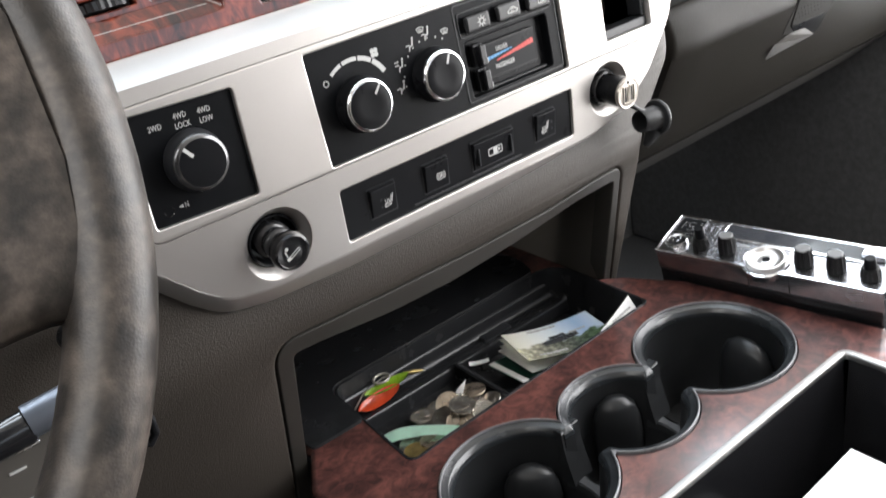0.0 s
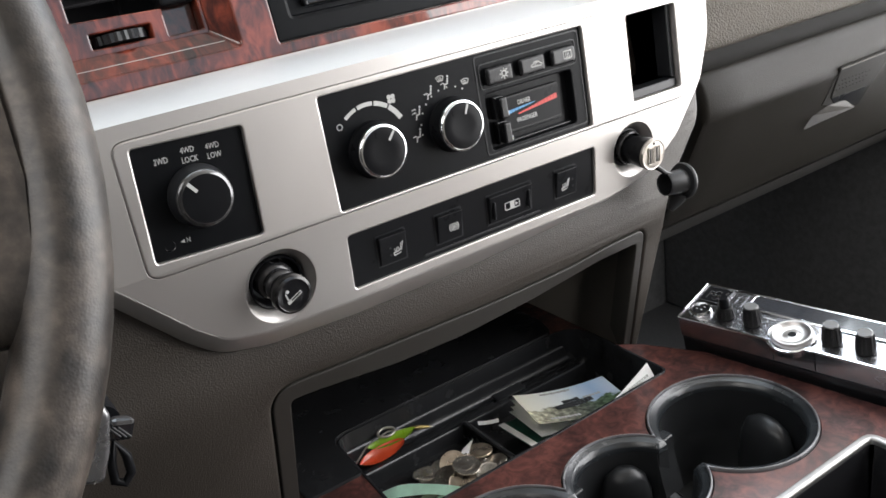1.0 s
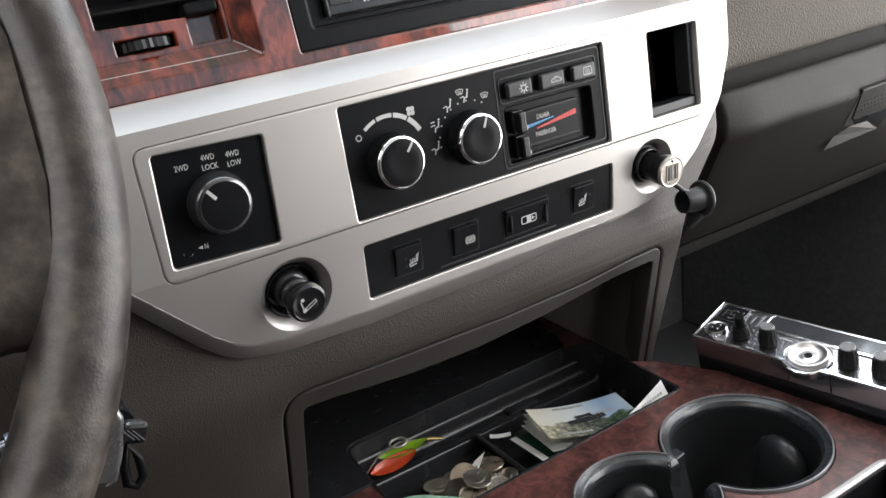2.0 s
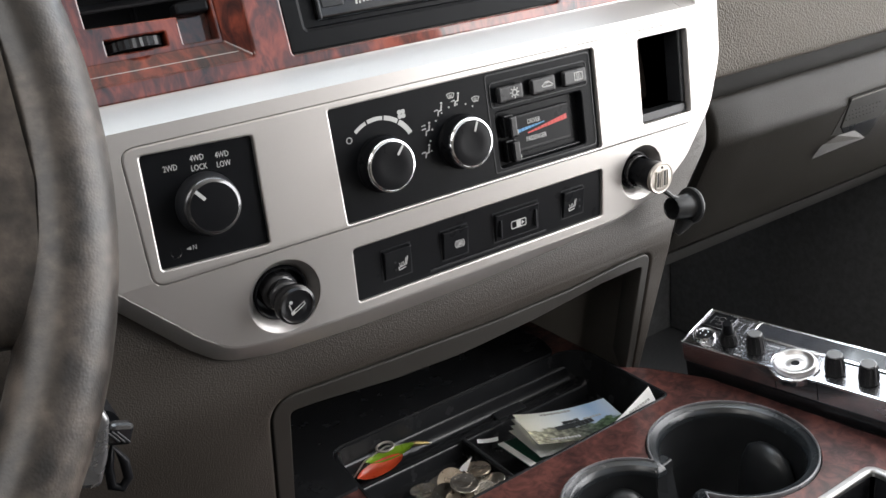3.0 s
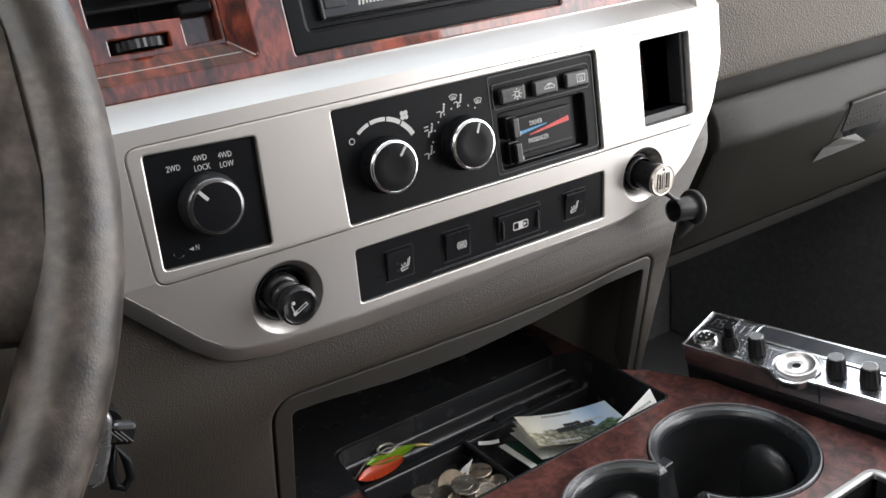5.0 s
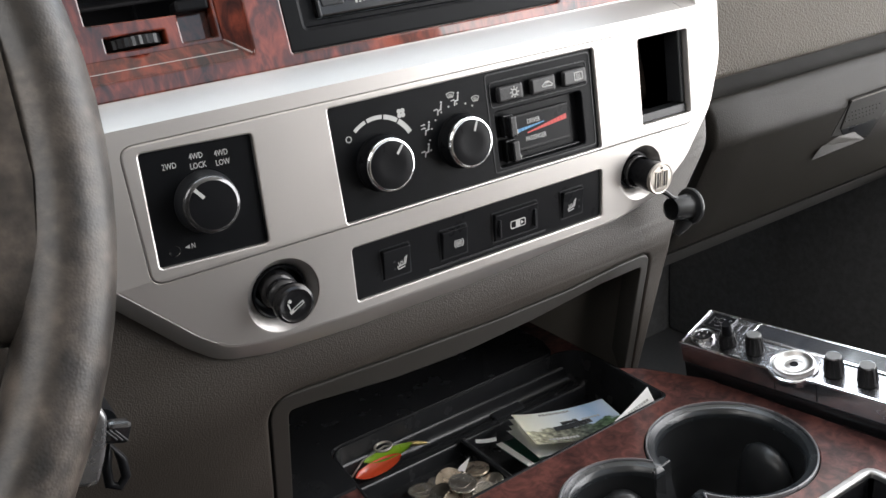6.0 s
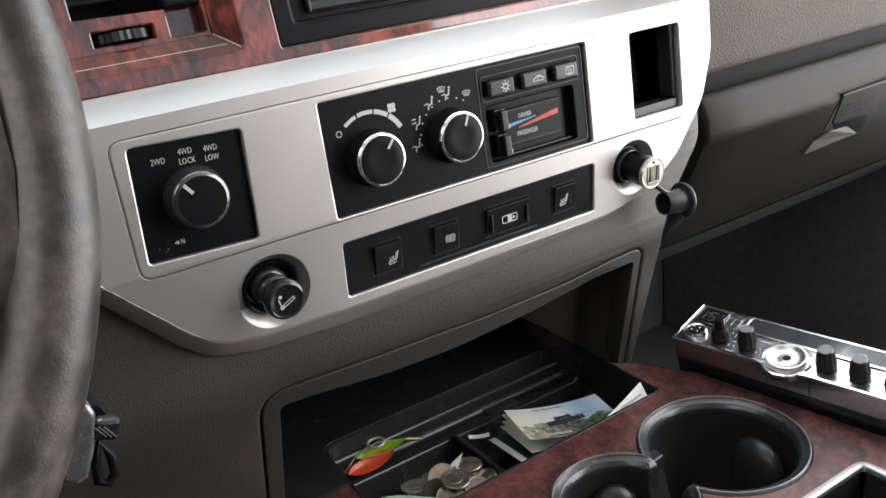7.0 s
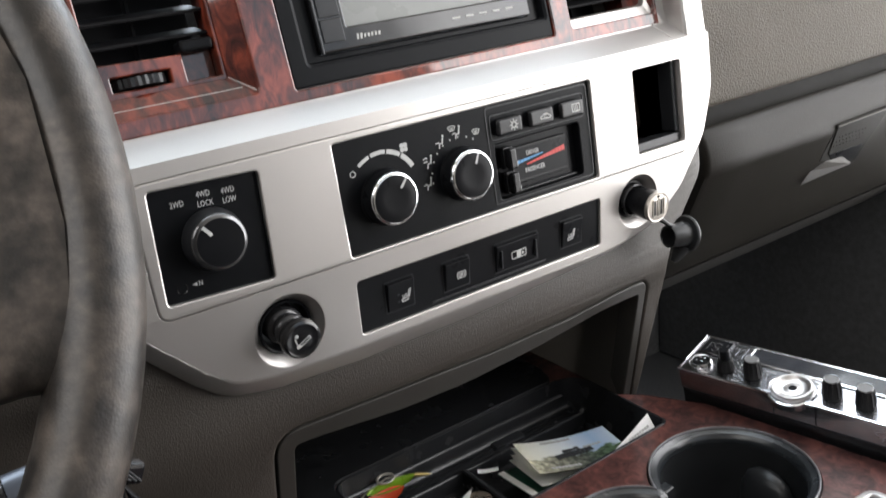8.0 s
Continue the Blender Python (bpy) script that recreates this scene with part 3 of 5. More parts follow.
    for r0, r1 in zip(rows, rows[1:]):
        for j in range(len(r0) - 1):
            bm.faces.new((r0[j], r0[j + 1], r1[j + 1], r1[j])).smooth = True
    bmesh.ops.recalc_face_normals(bm, faces=bm.faces[:])
    return bm


def silver_bezel():
    b = thing("dash_fascia", STACK, "satin silver plastic fascia round the dashboard controls", "fascia")
    outer = roundpoly([(-0.205, -0.0125, 0.01)] + [(x, -0.0755 + 0.9917 * y, r) for x, y, r in FACE_EDGE] + [
                       (0.320, -0.1085, 0.035), (0.3495, -0.0660, 0.03), (0.3625, -0.030, 0.06), (0.3635, 0.15, 0), (0.322, 0.15, 0), (0.320, 0.0450, 0.004), (-0.205, 0.0450, 0)], 8)
    groove = rrect(-0.13195, -0.07895, 0.32795, 0.00545, 0.00905, 7)
    sock = [circle(-0.0518, -0.0755 - 0.0361, 0.0248, 40), circle(0.2685, -0.0755 - 0.0330, 0.0222, 40)]
    strip_hole = rrect(0.0005, -0.0755 - 0.0585, 0.2250, -0.0755 - 0.0192, 0.0025)
    bm = plate([outer, groove, strip_hole, *sock], 0.012, [0.0006, 0.0002, 0.0012, 0.0008, 0.0008], steps=2)
    part("frame", folded(bm), SILVER, b)
    part("lower_lip", fascia_lip(), SILVER, b, "silver lip rolled under the lower edge", STACK.inverted() @ LOWER)
    # the upright that carries the silver up beside the burl trim
    post = plate([roundpoly([(0.3370, 0.0060, 0.004), (0.3632, 0.0010, 0.004), (0.3635, 0.150, 0), (0.3400, 0.150, 0)])], 0.030, 0.0030, steps=4)
    for v in post.verts:
        v.co.z += -0.0010 - 0.10 * max(0.0, v.co.y - 0.010)
    part("end_upright", post, SILVER, b, "silver upright at the end of the burl trim")
    # the face within the groove
    t = math.radians(-2.6)
    c = (-0.089, -0.0365)
    sq = [(c[0] + x * math.cos(t) - y * math.sin(t), c[1] + x * math.sin(t) + y * math.cos(t)) for x, y in rrect(-0.0343, -0.0345, 0.0343, 0.0345, 0.0025)]
    clim = rrect(-0.0008, -0.0762, 0.2238, 0.0005, 0.0022)
    pocket = rrect(0.2698, -0.0690, 0.3245, -0.0010, 0.0022)
    face = plate([rrect(-0.1318, -0.0788, 0.3278, 0.0053, 0.0089, 7), sq, clim, pocket], 0.010, z=0.0008, bevel=[0.0014, 0.0012, 0.0012, 0.001])
    part("face", bend(face, (-0.0755,), lambda p: Vector((p.x, p.y, p.z + stack_w(p.y)))), SILVER, b)
    # dished silver rings of the two sockets
    for name, x, y, r in (("lighter_dish", -0.0518, -0.0361, 0.0248), ("charger_dish", 0.2685, -0.0330, 0.0222)):
        dish = lathe([(r + 0.0006, -0.0006), (r - 0.0010, -0.0022), (r - 0.0060, -0.0085), (r - 0.0064, -0.013)], 48)
        part(name, dish, SILVER, b, "dished silver socket ring", STACK.inverted() @ LOWER @ pose(x, y, 0))
    # storage pocket
    pk = bmesh.new()
    x0, x1, y0, y1, d = 0.2692, 0.3251, -0.0696, -0.0004, -0.060
    v = [pk.verts.new(p) for p in ((x0, y0, -0.002), (x1, y0, -0.002), (x1, y1, -0.002), (x0, y1, -0.002), (x0, y0, d), (x1, y0, d), (x1, y1, d), (x0, y1, d))]
    for q in ((0, 1, 5, 4), (1, 2, 6, 5), (2, 3, 7, 6), (3, 0, 4, 7), (4, 5, 6, 7)):
        pk.faces.new([v[i] for i in q])
    bmesh.ops.solidify(pk, geom=pk.faces[:], thickness=0.001)
    bmesh.ops.recalc_face_normals(pk, faces=pk.faces[:])
    part("pocket", pk, BLACK, b, "deep black square storage pocket")
    # greyer strip paints the light on the pocket's right wall
    part("pocket_lit_wall", block(0.3195, -0.0606, -0.020, 0.3240, -0.0015, -0.0045, 0.0008), GREY_PLASTIC, b, "charcoal strip for the lit side wall of the pocket")
    part("pocket_lip", block(0.2706, -0.0688, -0.018, 0.3238, -0.0615, -0.0035, 0.001), GREY_PLASTIC, b, "charcoal lip of the pocket")


silver_bezel()


# ---- four-wheel-drive selector ----
def mark(bms, material, parent, name="marking", m=None):
    return part(name, joined(*bms) if isinstance(bms, list) else bms, material, parent, m=m)


def bar(x, y, w, h, turn=0.0, z=0.0, lift=0.0002):
    c, s = math.cos(radians(turn)), math.sin(radians(turn))
    return slab([(x + a * c - b * s, y + a * s + b * c) for a, b in ((-w / 2, -h / 2), (w / 2, -h / 2), (w / 2, h / 2), (-w / 2, h / 2))], lift, z=z)


def ring_mark(x, y, r, width, a0=0, a1=360, n=24, z=0.0, lift=0.0002):
    k = [radians(a0 + (a1 - a0) * i / n) for i in range(n + 1)]
    if abs(a1 - a0) >= 360:
        return plate([circle(x, y, r + width / 2, n), circle(x, y, r - width / 2, n)], lift, 0.0, z=z + lift)
    lp = [(x + (r + width / 2) * math.cos(a), y + (r + width / 2) * math.sin(a)) for a in k] + [(x + (r - width / 2) * math.cos(a), y + (r - width / 2) * math.sin(a)) for a in reversed(k)]
    return slab(lp, lift, z=z)


def drive_selector():
    s = thing("drive_selector", STACK @ pose(-0.089, -0.0365, -0.0022, 0, 0, -2.6), "square black four-wheel-drive selector panel with a rotary knob", "switch panel")
    part("panel", plate([rrect(-0.0352, -0.0354, 0.0352, 0.0354, 0.002)], 0.006, 0.0003), BLACK_FINE, s)
    knob = part("knob", lathe([(0.0194, 0.0), (0.0194, 0.0012), (0.0190, 0.0022), (0.0182, 0.0080), (0.0174, 0.0112)], 64), GREY_PLASTIC, s, "black rotary knob with a polished shoulder", pose(0.0004, -0.0011, 0))
    part("shoulder", lathe([(0.0175, 0.0110), (0.0172, 0.0122), (0.0166, 0.0131), (0.0158, 0.0137), (0.0147, 0.0141)], 64), KNOB_SHOULDER, knob, "polished dark shoulder")
    part("cap", lathe([(0.0148, 0.0140), (0.0120, 0.0142), (0.0, 0.0142)], 64), BLACK, knob)
    part("pointer", bar(-0.0072, 0.0082, 0.0021, 0.0075, 40, 0.0141), WHITE_INK, knob, "white pointer line")
    mark(letters("2WD", 0.0051, -0.0174, 0.0238), WHITE_INK, s, "lettering")
    mark([letters("4WD", 0.0051, -0.0008, 0.0270), letters("LOCK", 0.0051, -0.0003, 0.0212)], WHITE_INK, s, "lettering")
    mark([letters("4WD", 0.0051, 0.0146, 0.0262), letters("LOW", 0.0051, 0.0148, 0.0204)], WHITE_INK, s, "lettering")
    mark([letters("N", 0.0046, -0.0120, -0.0258), slab([(-0.0172, -0.0258), (-0.0143, -0.0269), (-0.0143, -0.0247)], 0.0002)], WHITE_INK, s, "lettering")
    part("neutral_button", lathe([(0.0034, 0.0), (0.0034, 0.0002), (0.0028, -0.0004), (0, -0.0004)], 24, centre=(-0.0235, -0.0265, 0.0002)), BLACK_GLOSS, s, "small recessed round button")


drive_selector()


# ---- climate control panel ----
def climate_panel():
    c = thing("climate_control_panel", STACK @ pose(0, 0, -0.0022), "black climate control panel with two rotary knobs and slide levers", "climate control")
    recess = rrect(0.1290, -0.0705, 0.2105, -0.0295, 0.003)
    face = plate([rrect(-0.0014, -0.0768, 0.2244, 0.0011, 0.002), recess], 0.012, [0.0003, 0.0012])
    part("faceplate", face, BLACK_FINE, c)
    frame = plate([rrect(0.1235, -0.0735, 0.2215, -0.0015, 0.003), rrect(0.1243, -0.0727, 0.2207, -0.0023, 0.003)], 0.0004, 0.0, z=0.0004)
    part("raised_border", frame, GREY_PLASTIC, c)
    for x, y, ang in ((0.0336, -0.0431, -40), (0.0981, -0.0427, -24)):
        k = part("knob", lathe([(0.0196, 0.0), (0.0196, 0.0008), (0.0191, 0.0016), (0.0187, 0.0030), (0.0181, 0.0090), (0.0174, 0.0116)], 56), BLACK, c, "black rotary knob with a chrome ring", pose(x, y, 0, 0, 0, ang))
        part("chrome_ring", lathe([(0.0180, 0.0098), (0.0181, 0.0112), (0.0177, 0.0126), (0.0168, 0.0135), (0.0161, 0.0136), (0.0158, 0.0130)], 56), CHROME, k, "bright chrome ring")
        part("cap", lathe([(0.0160, 0.0130), (0.0150, 0.0134), (0.0080, 0.0128), (0.0, 0.0126)], 56), BLACK, k)
        part("pointer", bar(0.0, 0.0118, 0.0016, 0.0075, 0, 0.0131, 0.0003), WHITE_INK, k, "white pointer line")
    arc = []
    for a0, a1, wd in ((128, 107.5, 0.0024), (104.5, 80, 0.0027), (77.5, 55, 0.0031), (52.5, 27, 0.0035)):
        arc.append(ring_mark(0.0337, -0.0398, 0.0272, wd, a0, a1, 8))
    mark(arc, WHITE_INK, c, "fan_scale")
    mark([ring_mark(0.0118, -0.0224, 0.0019, 0.0006)], WHITE_INK, c, "off_mark")
    blades = []
    for k in range(4):
        a = radians(45 + 90 * k)
        blades.append(slab(circle(0.0532 + 0.0020 * math.cos(a), -0.0135 + 0.0020 * math.sin(a), 0.00165, 10), 0.0002))
    mark(blades, WHITE_INK, c, "fan_symbol")
    # air direction symbols: plain strokes, an arrow each
    for x, y, arrows in ((0.0692, -0.0430, 1), (0.0719, -0.0280, 2), (0.0837, -0.0167, 1), (0.0984, -0.0130, 1)):
        b = [slab(circle(x + 0.0019, y + 0.0038, 0.0008, 12), 0.0002), bar(x + 0.0013, y + 0.0010, 0.0010, 0.0036, -14), bar(x - 0.0002, y - 0.0012, 0.0034, 0.0009, 12), bar(x - 0.0018, y - 0.0029, 0.0008, 0.0032, -14)]
        for k in range(arrows):
            up = 0.0024 * k - (0.0 if arrows > 1 else 0.0008)
            b += [slab([(x - 0.0026, y - 0.0002 + up), (x - 0.0012, y + 0.0003 + up), (x - 0.0024, y + 0.0012 + up)], 0.0002), bar(x - 0.0037, y + 0.0004 + up, 0.0024, 0.0006, 14)]
        mark(b, WHITE_INK, c, "air_symbol")
    for x, y in ((0.0938, -0.0098), (0.1140, -0.0162)):
        fan = [ring_mark(x, y - 0.004, 0.0062, 0.0006, 60, 120, 8), ring_mark(x, y - 0.004, 0.0030, 0.0006, 55, 125, 8), bar(x - 0.0025, y + 0.0001, 0.0006, 0.0034, 25), bar(x + 0.0025, y + 0.0001, 0.0006, 0.0034, -25)]
        fan += [bar(x + dx, y - 0.0002, 0.0005, 0.0030, 10) for dx in (-0.001, 0.0, 0.001)]
        mark(fan, GREY_INK, c, "defrost_symbol")
    mark([slab(circle(0.0972 + 0.0250 * math.cos(radians(a)), -0.0413 + 0.0250 * math.sin(radians(a)), 0.0007, 8), 0.0002) for a in (185, 169, 151, 136, 120, 104, 88, 71, 57)], GREY_INK, c, "detent_dots")
    # push buttons in one recessed row
    tray = plate([rrect(0.1262, -0.0262, 0.2175, -0.0075, 0.0035), rrect(0.1270, -0.0254, 0.2167, -0.0083, 0.003)], 0.0006, 0.0002, z=0.0006)
    part("button_surround", tray, GREY_PLASTIC, c)
    icons = ("snow", "car", "screen")
    for i, icon in enumerate(icons):
        x0 = 0.1300 + i * 0.0302
        bt = part("button", block(x0, -0.0235, 0.0, x0 + 0.0238, -0.0110, 0.0050, 0.0024, 4), BUTTON_BLACK, c, "rounded black push button")
        x, y, z = x0 + 0.0150, -0.0172, 0.0050
        if icon == "snow":
            ic = [ring_mark(x, y, 0.0020, 0.0009, z=z)] + [bar(x + 0.0034 * math.cos(radians(a)), y + 0.0034 * math.sin(radians(a)), 0.0014, 0.0008, a, z) for a in range(0, 360, 45)]
        elif icon == "car":
            ic = [bar(x, y - 0.0016, 0.0095, 0.0008, 0, z), bar(x - 0.0034, y + 0.0004, 0.0045, 0.0008, 35, z), bar(x + 0.0034, y + 0.0004, 0.0045, 0.0008, -35, z), bar(x, y + 0.0018, 0.004, 0.0008, 0, z), ring_mark(x, y - 0.0002, 0.0013, 0.0006, 30, 330, 10, z)]
        else:
            ic = [plate([rrect(x - 0.0042, y - 0.0028, x + 0.0042, y + 0.0034, 0.0006), rrect(x - 0.0034, y - 0.0020, x + 0.0034, y + 0.0026, 0.0004)], 0.0002, 0.0, z=z + 0.0002)] + [bar(x + dx, y - 0.0008, 0.0006, 0.0052, 8, z) for dx in (-0.0015, 0, 0.0015)]
        part("symbol", joined(*ic), GREY_INK, bt)
    # slide levers in their recess
    bed = plate([rrect(0.1280, -0.0715, 0.2115, -0.0285, 0.003)], 0.002, 0.0, z=-0.0075)
    part("slider_bed", bed, BLACK, c)
    part("slider_scale", block(0.146, -0.0640, -0.0075, 0.2005, -0.0362, -0.0045, 0.0006), BLACK, c)
    part("slot", block(0.147, -0.0378, -0.0047, 0.1998, -0.0362, -0.0042, 0.0002), KNOB_BLACK, c)
    part("slot", block(0.147, -0.0628, -0.0047, 0.1998, -0.0612, -0.0042, 0.0002), KNOB_BLACK, c)
    part("recess_lip", block(0.1460, -0.0700, -0.0075, 0.2085, -0.0686, -0.0040, 0.0005), GREY_PLASTIC, c)
    for y0, tip in ((-0.0500, 0.0042), (-0.0685, 0.0048)):
        lever = bmesh.new()
        block(0.1365, y0, -0.0075, 0.1455, y0 + 0.0165, -0.001, 0.0008, bm=lever)
        block(0.1385, y0 + 0.0004, -0.002, 0.1450, y0 + 0.0160, tip, 0.0014, 3, bm=lever)
        lv = part("slide_lever", lever, BUTTON_BLACK, c, "black slide lever")
        part("lever_mark", bar(0.1445, y0 + 0.004, 0.0006, 0.0035, 0, tip), WHITE_INK, lv)
    zz = -0.0044
    mark(letters("DRIVER", 0.0050, 0.1662, -0.0428, zz), WHITE_INK, c, "lettering")
    mark(letters("PASSENGER", 0.0050, 0.1672, -0.0556, zz), WHITE_INK, c, "lettering")
    mark([bar(0.1522 + k * 0.0032, -0.0478 + k * 0.0003, 0.0027, 0.0024 - k * 0.00024, 4, zz) for k in range(8)], BLUE_INK, c, "cold_scale")
    mark([bar(0.1610 + k * 0.0032, -0.0508 + k * 0.00042, 0.0028, 0.0010 + k * 0.00026, 4, zz) for k in range(12)], RED_INK, c, "hot_scale")


climate_panel()


# ---- lower switch strip ----
def switch_strip():
    s = thing("switch_strip", LOWER @ pose(0, 0, -0.0024), "black strip of four rocker switches in the silver bezel", "switch panel")
    part("panel", plate([rrect(-0.0005, -0.0595, 0.2260, -0.0182, 0.002)], 0.008, 0.0003), BLACK, s)
    part("lower_ledge", block(0.060, -0.0565, 0.0, 0.168, -0.0548, 0.0008, 0.0004), GREY_PLASTIC, s)
    for x0, x1, kind in ((0.0225, 0.0452, "seat"), (0.0715, 0.0942, "brake"), (0.1185, 0.1600, "window"), (0.1845, 0.2060, "seat")):
        part("switch_well", plate([rrect(x0 - 0.0008, -0.0520, x1 + 0.0008, -0.0278, 0.001), rrect(x0, -0.0512, x1, -0.0286, 0.0008)], 0.0004, 0.0, z=0.0004), GREY_PLASTIC, s)
        sw = block(x0 + 0.0003, -0.0510, -0.001, x1 - 0.0003, -0.0290, 0.0024, 0.0009, 2)
        for v in sw.verts:
            if v.co.z > 0:
                v.co.z += 0.0012 * (v.co.y + 0.040) / 0.011
        w = part("rocker_switch", sw, BLACK, s, "black rocker switch")
        x, y, z = (x0 + x1) / 2 + 0.003, -0.0408, 0.0026
        if kind == "seat":
            m = -1 if x0 > 0.1 else 1
            x = (x0 + x1) / 2 + (0.0035 if m > 0 else -0.002)
            ic = [bar(x + 0.0034, y + 0.0014, 0.0007, 0.0072, -14, z), bar(x + 0.0021, y + 0.0008, 0.0006, 0.0060, -14, z), bar(x + 0.0036, y + 0.0048, 0.0018, 0.0006, -14, z), bar(x - 0.0006, y - 0.0040, 0.0058, 0.0007, 10, z), bar(x - 0.0010, y - 0.0022, 0.0050, 0.0006, 10, z), bar(x - 0.0035, y - 0.0032, 0.0006, 0.0022, 10, z)]
            ic += [bar(x - 0.0026 + k * 0.0015, y - 0.0006 + 0.0002 * k, 0.0005, 0.0030, 12 - 24 * (k % 2), z) for k in range(3)]
            part("symbol", joined(*ic), WHITE_INK, w)
            dx = -0.006 if m > 0 else 0.0075
            part("indicator", joined(bar(x + dx, y + 0.002, 0.0016, 0.0016, 0, z, 0.0001), bar(x + dx, y - 0.0035, 0.0016, 0.0016, 0, z, 0.0001)), GREY_PLASTIC, w)
        elif kind == "brake":
            ic = [ring_mark(x, y, 0.0026, 0.0005, z=z), ring_mark(x, y, 0.0039, 0.0006, 130, 230, 10, z), ring_mark(x, y, 0.0039, 0.0006, -50, 50, 10, z), bar(x, y, 0.0034, 0.0005, 20, z), bar(x, y - 0.001, 0.003, 0.0005, 20, z), bar(x, y + 0.001, 0.003, 0.0005, 20, z)]
            part("symbol", joined(*ic), WHITE_INK, w)
        else:
            x = 0.1400
            ic = [plate([rrect(x - 0.0072, y - 0.0032, x + 0.0072, y + 0.0032, 0.0016), rrect(x - 0.0065, y - 0.0025, x - 0.002, y + 0.0025, 0.001), rrect(x + 0.002, y - 0.0025, x + 0.0065, y + 0.0025, 0.001)], 0.0002, 0.0, z=z + 0.0002),
                  slab([(x + 0.0028, y - 0.0015), (x + 0.0056, y), (x + 0.0028, y + 0.0015)], 0.0002, z=z)]
            part("symbol", joined(*ic), WHITE_INK, w)
            for gx in (x0 + 0.0042, x1 - 0.0042):
                part("grip_rib", block(gx - 0.0007, -0.0475, 0.002, gx + 0.0007, -0.0335, 0.0046, 0.0005), GREY_PLASTIC, w)


switch_strip()


# ---- lighter and charger ----
def lighter():
    l = thing("cigarette_lighter", LOWER @ pose(-0.0518, -0.0364, 0), "black push-in cigarette lighter in its dished socket", "lighter")
    part("socket", lathe([(0.0190, -0.014), (0.0189, -0.0075), (0.0182, -0.0065), (0.0170, -0.0070), (0.0164, -0.0105), (0.0157, -0.0115), (0.0150, -0.018), (0.0150, -0.05)], 48), BLACK, l, "black socket collar")
    part("stem", lathe([(0.0132, -0.03), (0.0132, -0.0085), (0.0124, -0.0068), (0.0104, -0.0058), (0.0099, -0.0030), (0.0112, -0.0016), (0.0117, 0.0004), (0.0111, 0.0022), (0.0097, 0.0034), (0.0095, 0.0066), (0.0116, 0.0095)], 40), STEM_GREY, l, "ringed charcoal stem")
    head = part("head", lathe([(0.0112, 0.0088), (0.0128, 0.0100), (0.0135, 0.0125), (0.0135, 0.0150), (0.0128, 0.0172), (0.0112, 0.0180), (0.0104, 0.0176), (0.0060, 0.0180), (0, 0.0181)], 48), BLACK_GLOSS, l, "glossy black knob")
    ic = [plate([roundpoly([(-0.0042, -0.0052, 0), (0.0058, 0.0002, 0), (0.0048, 0.0024, 0), (-0.0052, -0.0030, 0)]), roundpoly([(-0.0018, -0.0032, 0), (0.0049, 0.0004, 0), (0.0044, 0.0016, 0), (-0.0023, -0.0020, 0)])], 0.0002, 0.0, z=0.0184),
          bar(-0.0048, 0.0004, 0.0009, 0.005, 15, 0.0182), slab(circle(-0.0040, 0.0040, 0.0013, 10), 0.0002, z=0.0182)]
    part("symbol", joined(*ic), WHITE_INK, head)


lighter()


def charger():
    c = thing("usb_charger", LOWER @ pose(0.2685, -0.0330, 0), "black twin-port charger plugged in with its socket cap hanging", "charger")
    part("socket", lathe([(0.0162, -0.012), (0.0160, -0.0080), (0.0150, -0.0074), (0.0140, -0.0074), (0.0134, -0.010), (0.0128, -0.014), (0.0128, -0.05)], 48), BLACK, c, "black socket collar")
    part("socket_ring", lathe([(0.0137, -0.006), (0.0137, -0.003), (0.0129, -0.0022), (0.0122, -0.003), (0.0122, -0.008)], 48), STEM_GREY, c, "dark socket edge")
    part("body", lathe([(0.0108, -0.03), (0.0108, -0.001), (0.0110, 0.0), (0.0120, 0.004), (0.0126, 0.012), (0.0126, 0.0188)], 48), BLACK, c)
    head = part("head", lathe([(0.0126, 0.0186), (0.0130, 0.0192), (0.0130, 0.0212), (0.0122, 0.0222), (0.0112, 0.0220)], 48), DULL_NICKEL, c, "dull nickel rim")
    part("face", lathe([(0.0114, 0.0219), (0.0060, 0.0223), (0, 0.0223)], 40), DULL_NICKEL, head, "dull nickel face")
    for x in (-0.0036, 0.0036):
        port = part("port", plate([rrect(x - 0.0030, -0.0072, x + 0.0030, 0.0072, 0.0004), rrect(x - 0.0023, -0.0065, x + 0.0023, 0.0065, 0.0003)], 0.0008, 0.0, z=0.0231), DULL_NICKEL, head, "slot of a charging port")
        part("tongue", block(x - 0.0021, -0.0062, 0.0222, x + 0.0004, 0.0062, 0.0228, 0.0001), BLACK, port)
    part("pilot_lamp", slab(circle(0.0, 0.0094, 0.0012, 12), 0.0004, z=0.0222), BLACK, head)
    # tether and cap
    path = [(0.004, -0.0105, 0.016), (0.009, -0.0150, 0.019), (0.0145, -0.0200, 0.021), (0.022, -0.0235, 0.0215), (0.0300, -0.0235, 0.0215)]
    part("tether", tube(path, [0.0026, 0.0022, 0.0018, 0.0018, 0.0024], 8), RUBBER, c, "black rubber tether")
    m = pose(0.0338, -0.0329, 0.0220) @ Vector((-0.97, 0.12, -0.08)).to_track_quat("Z", "Y").to_matrix().to_4x4() @ Matrix.Scale(0.93, 4)
    cap = lathe([(0.0, -0.004), (0.0150, -0.004), (0.0165, -0.0028), (0.0168, -0.001), (0.0158, 0.0006), (0.0118, 0.0012), (0.0112, 0.004), (0.0104, 0.020), (0.0098, 0.0214), (0.0090, 0.0206), (0.0088, 0.004), (0, 0.003)], 40)
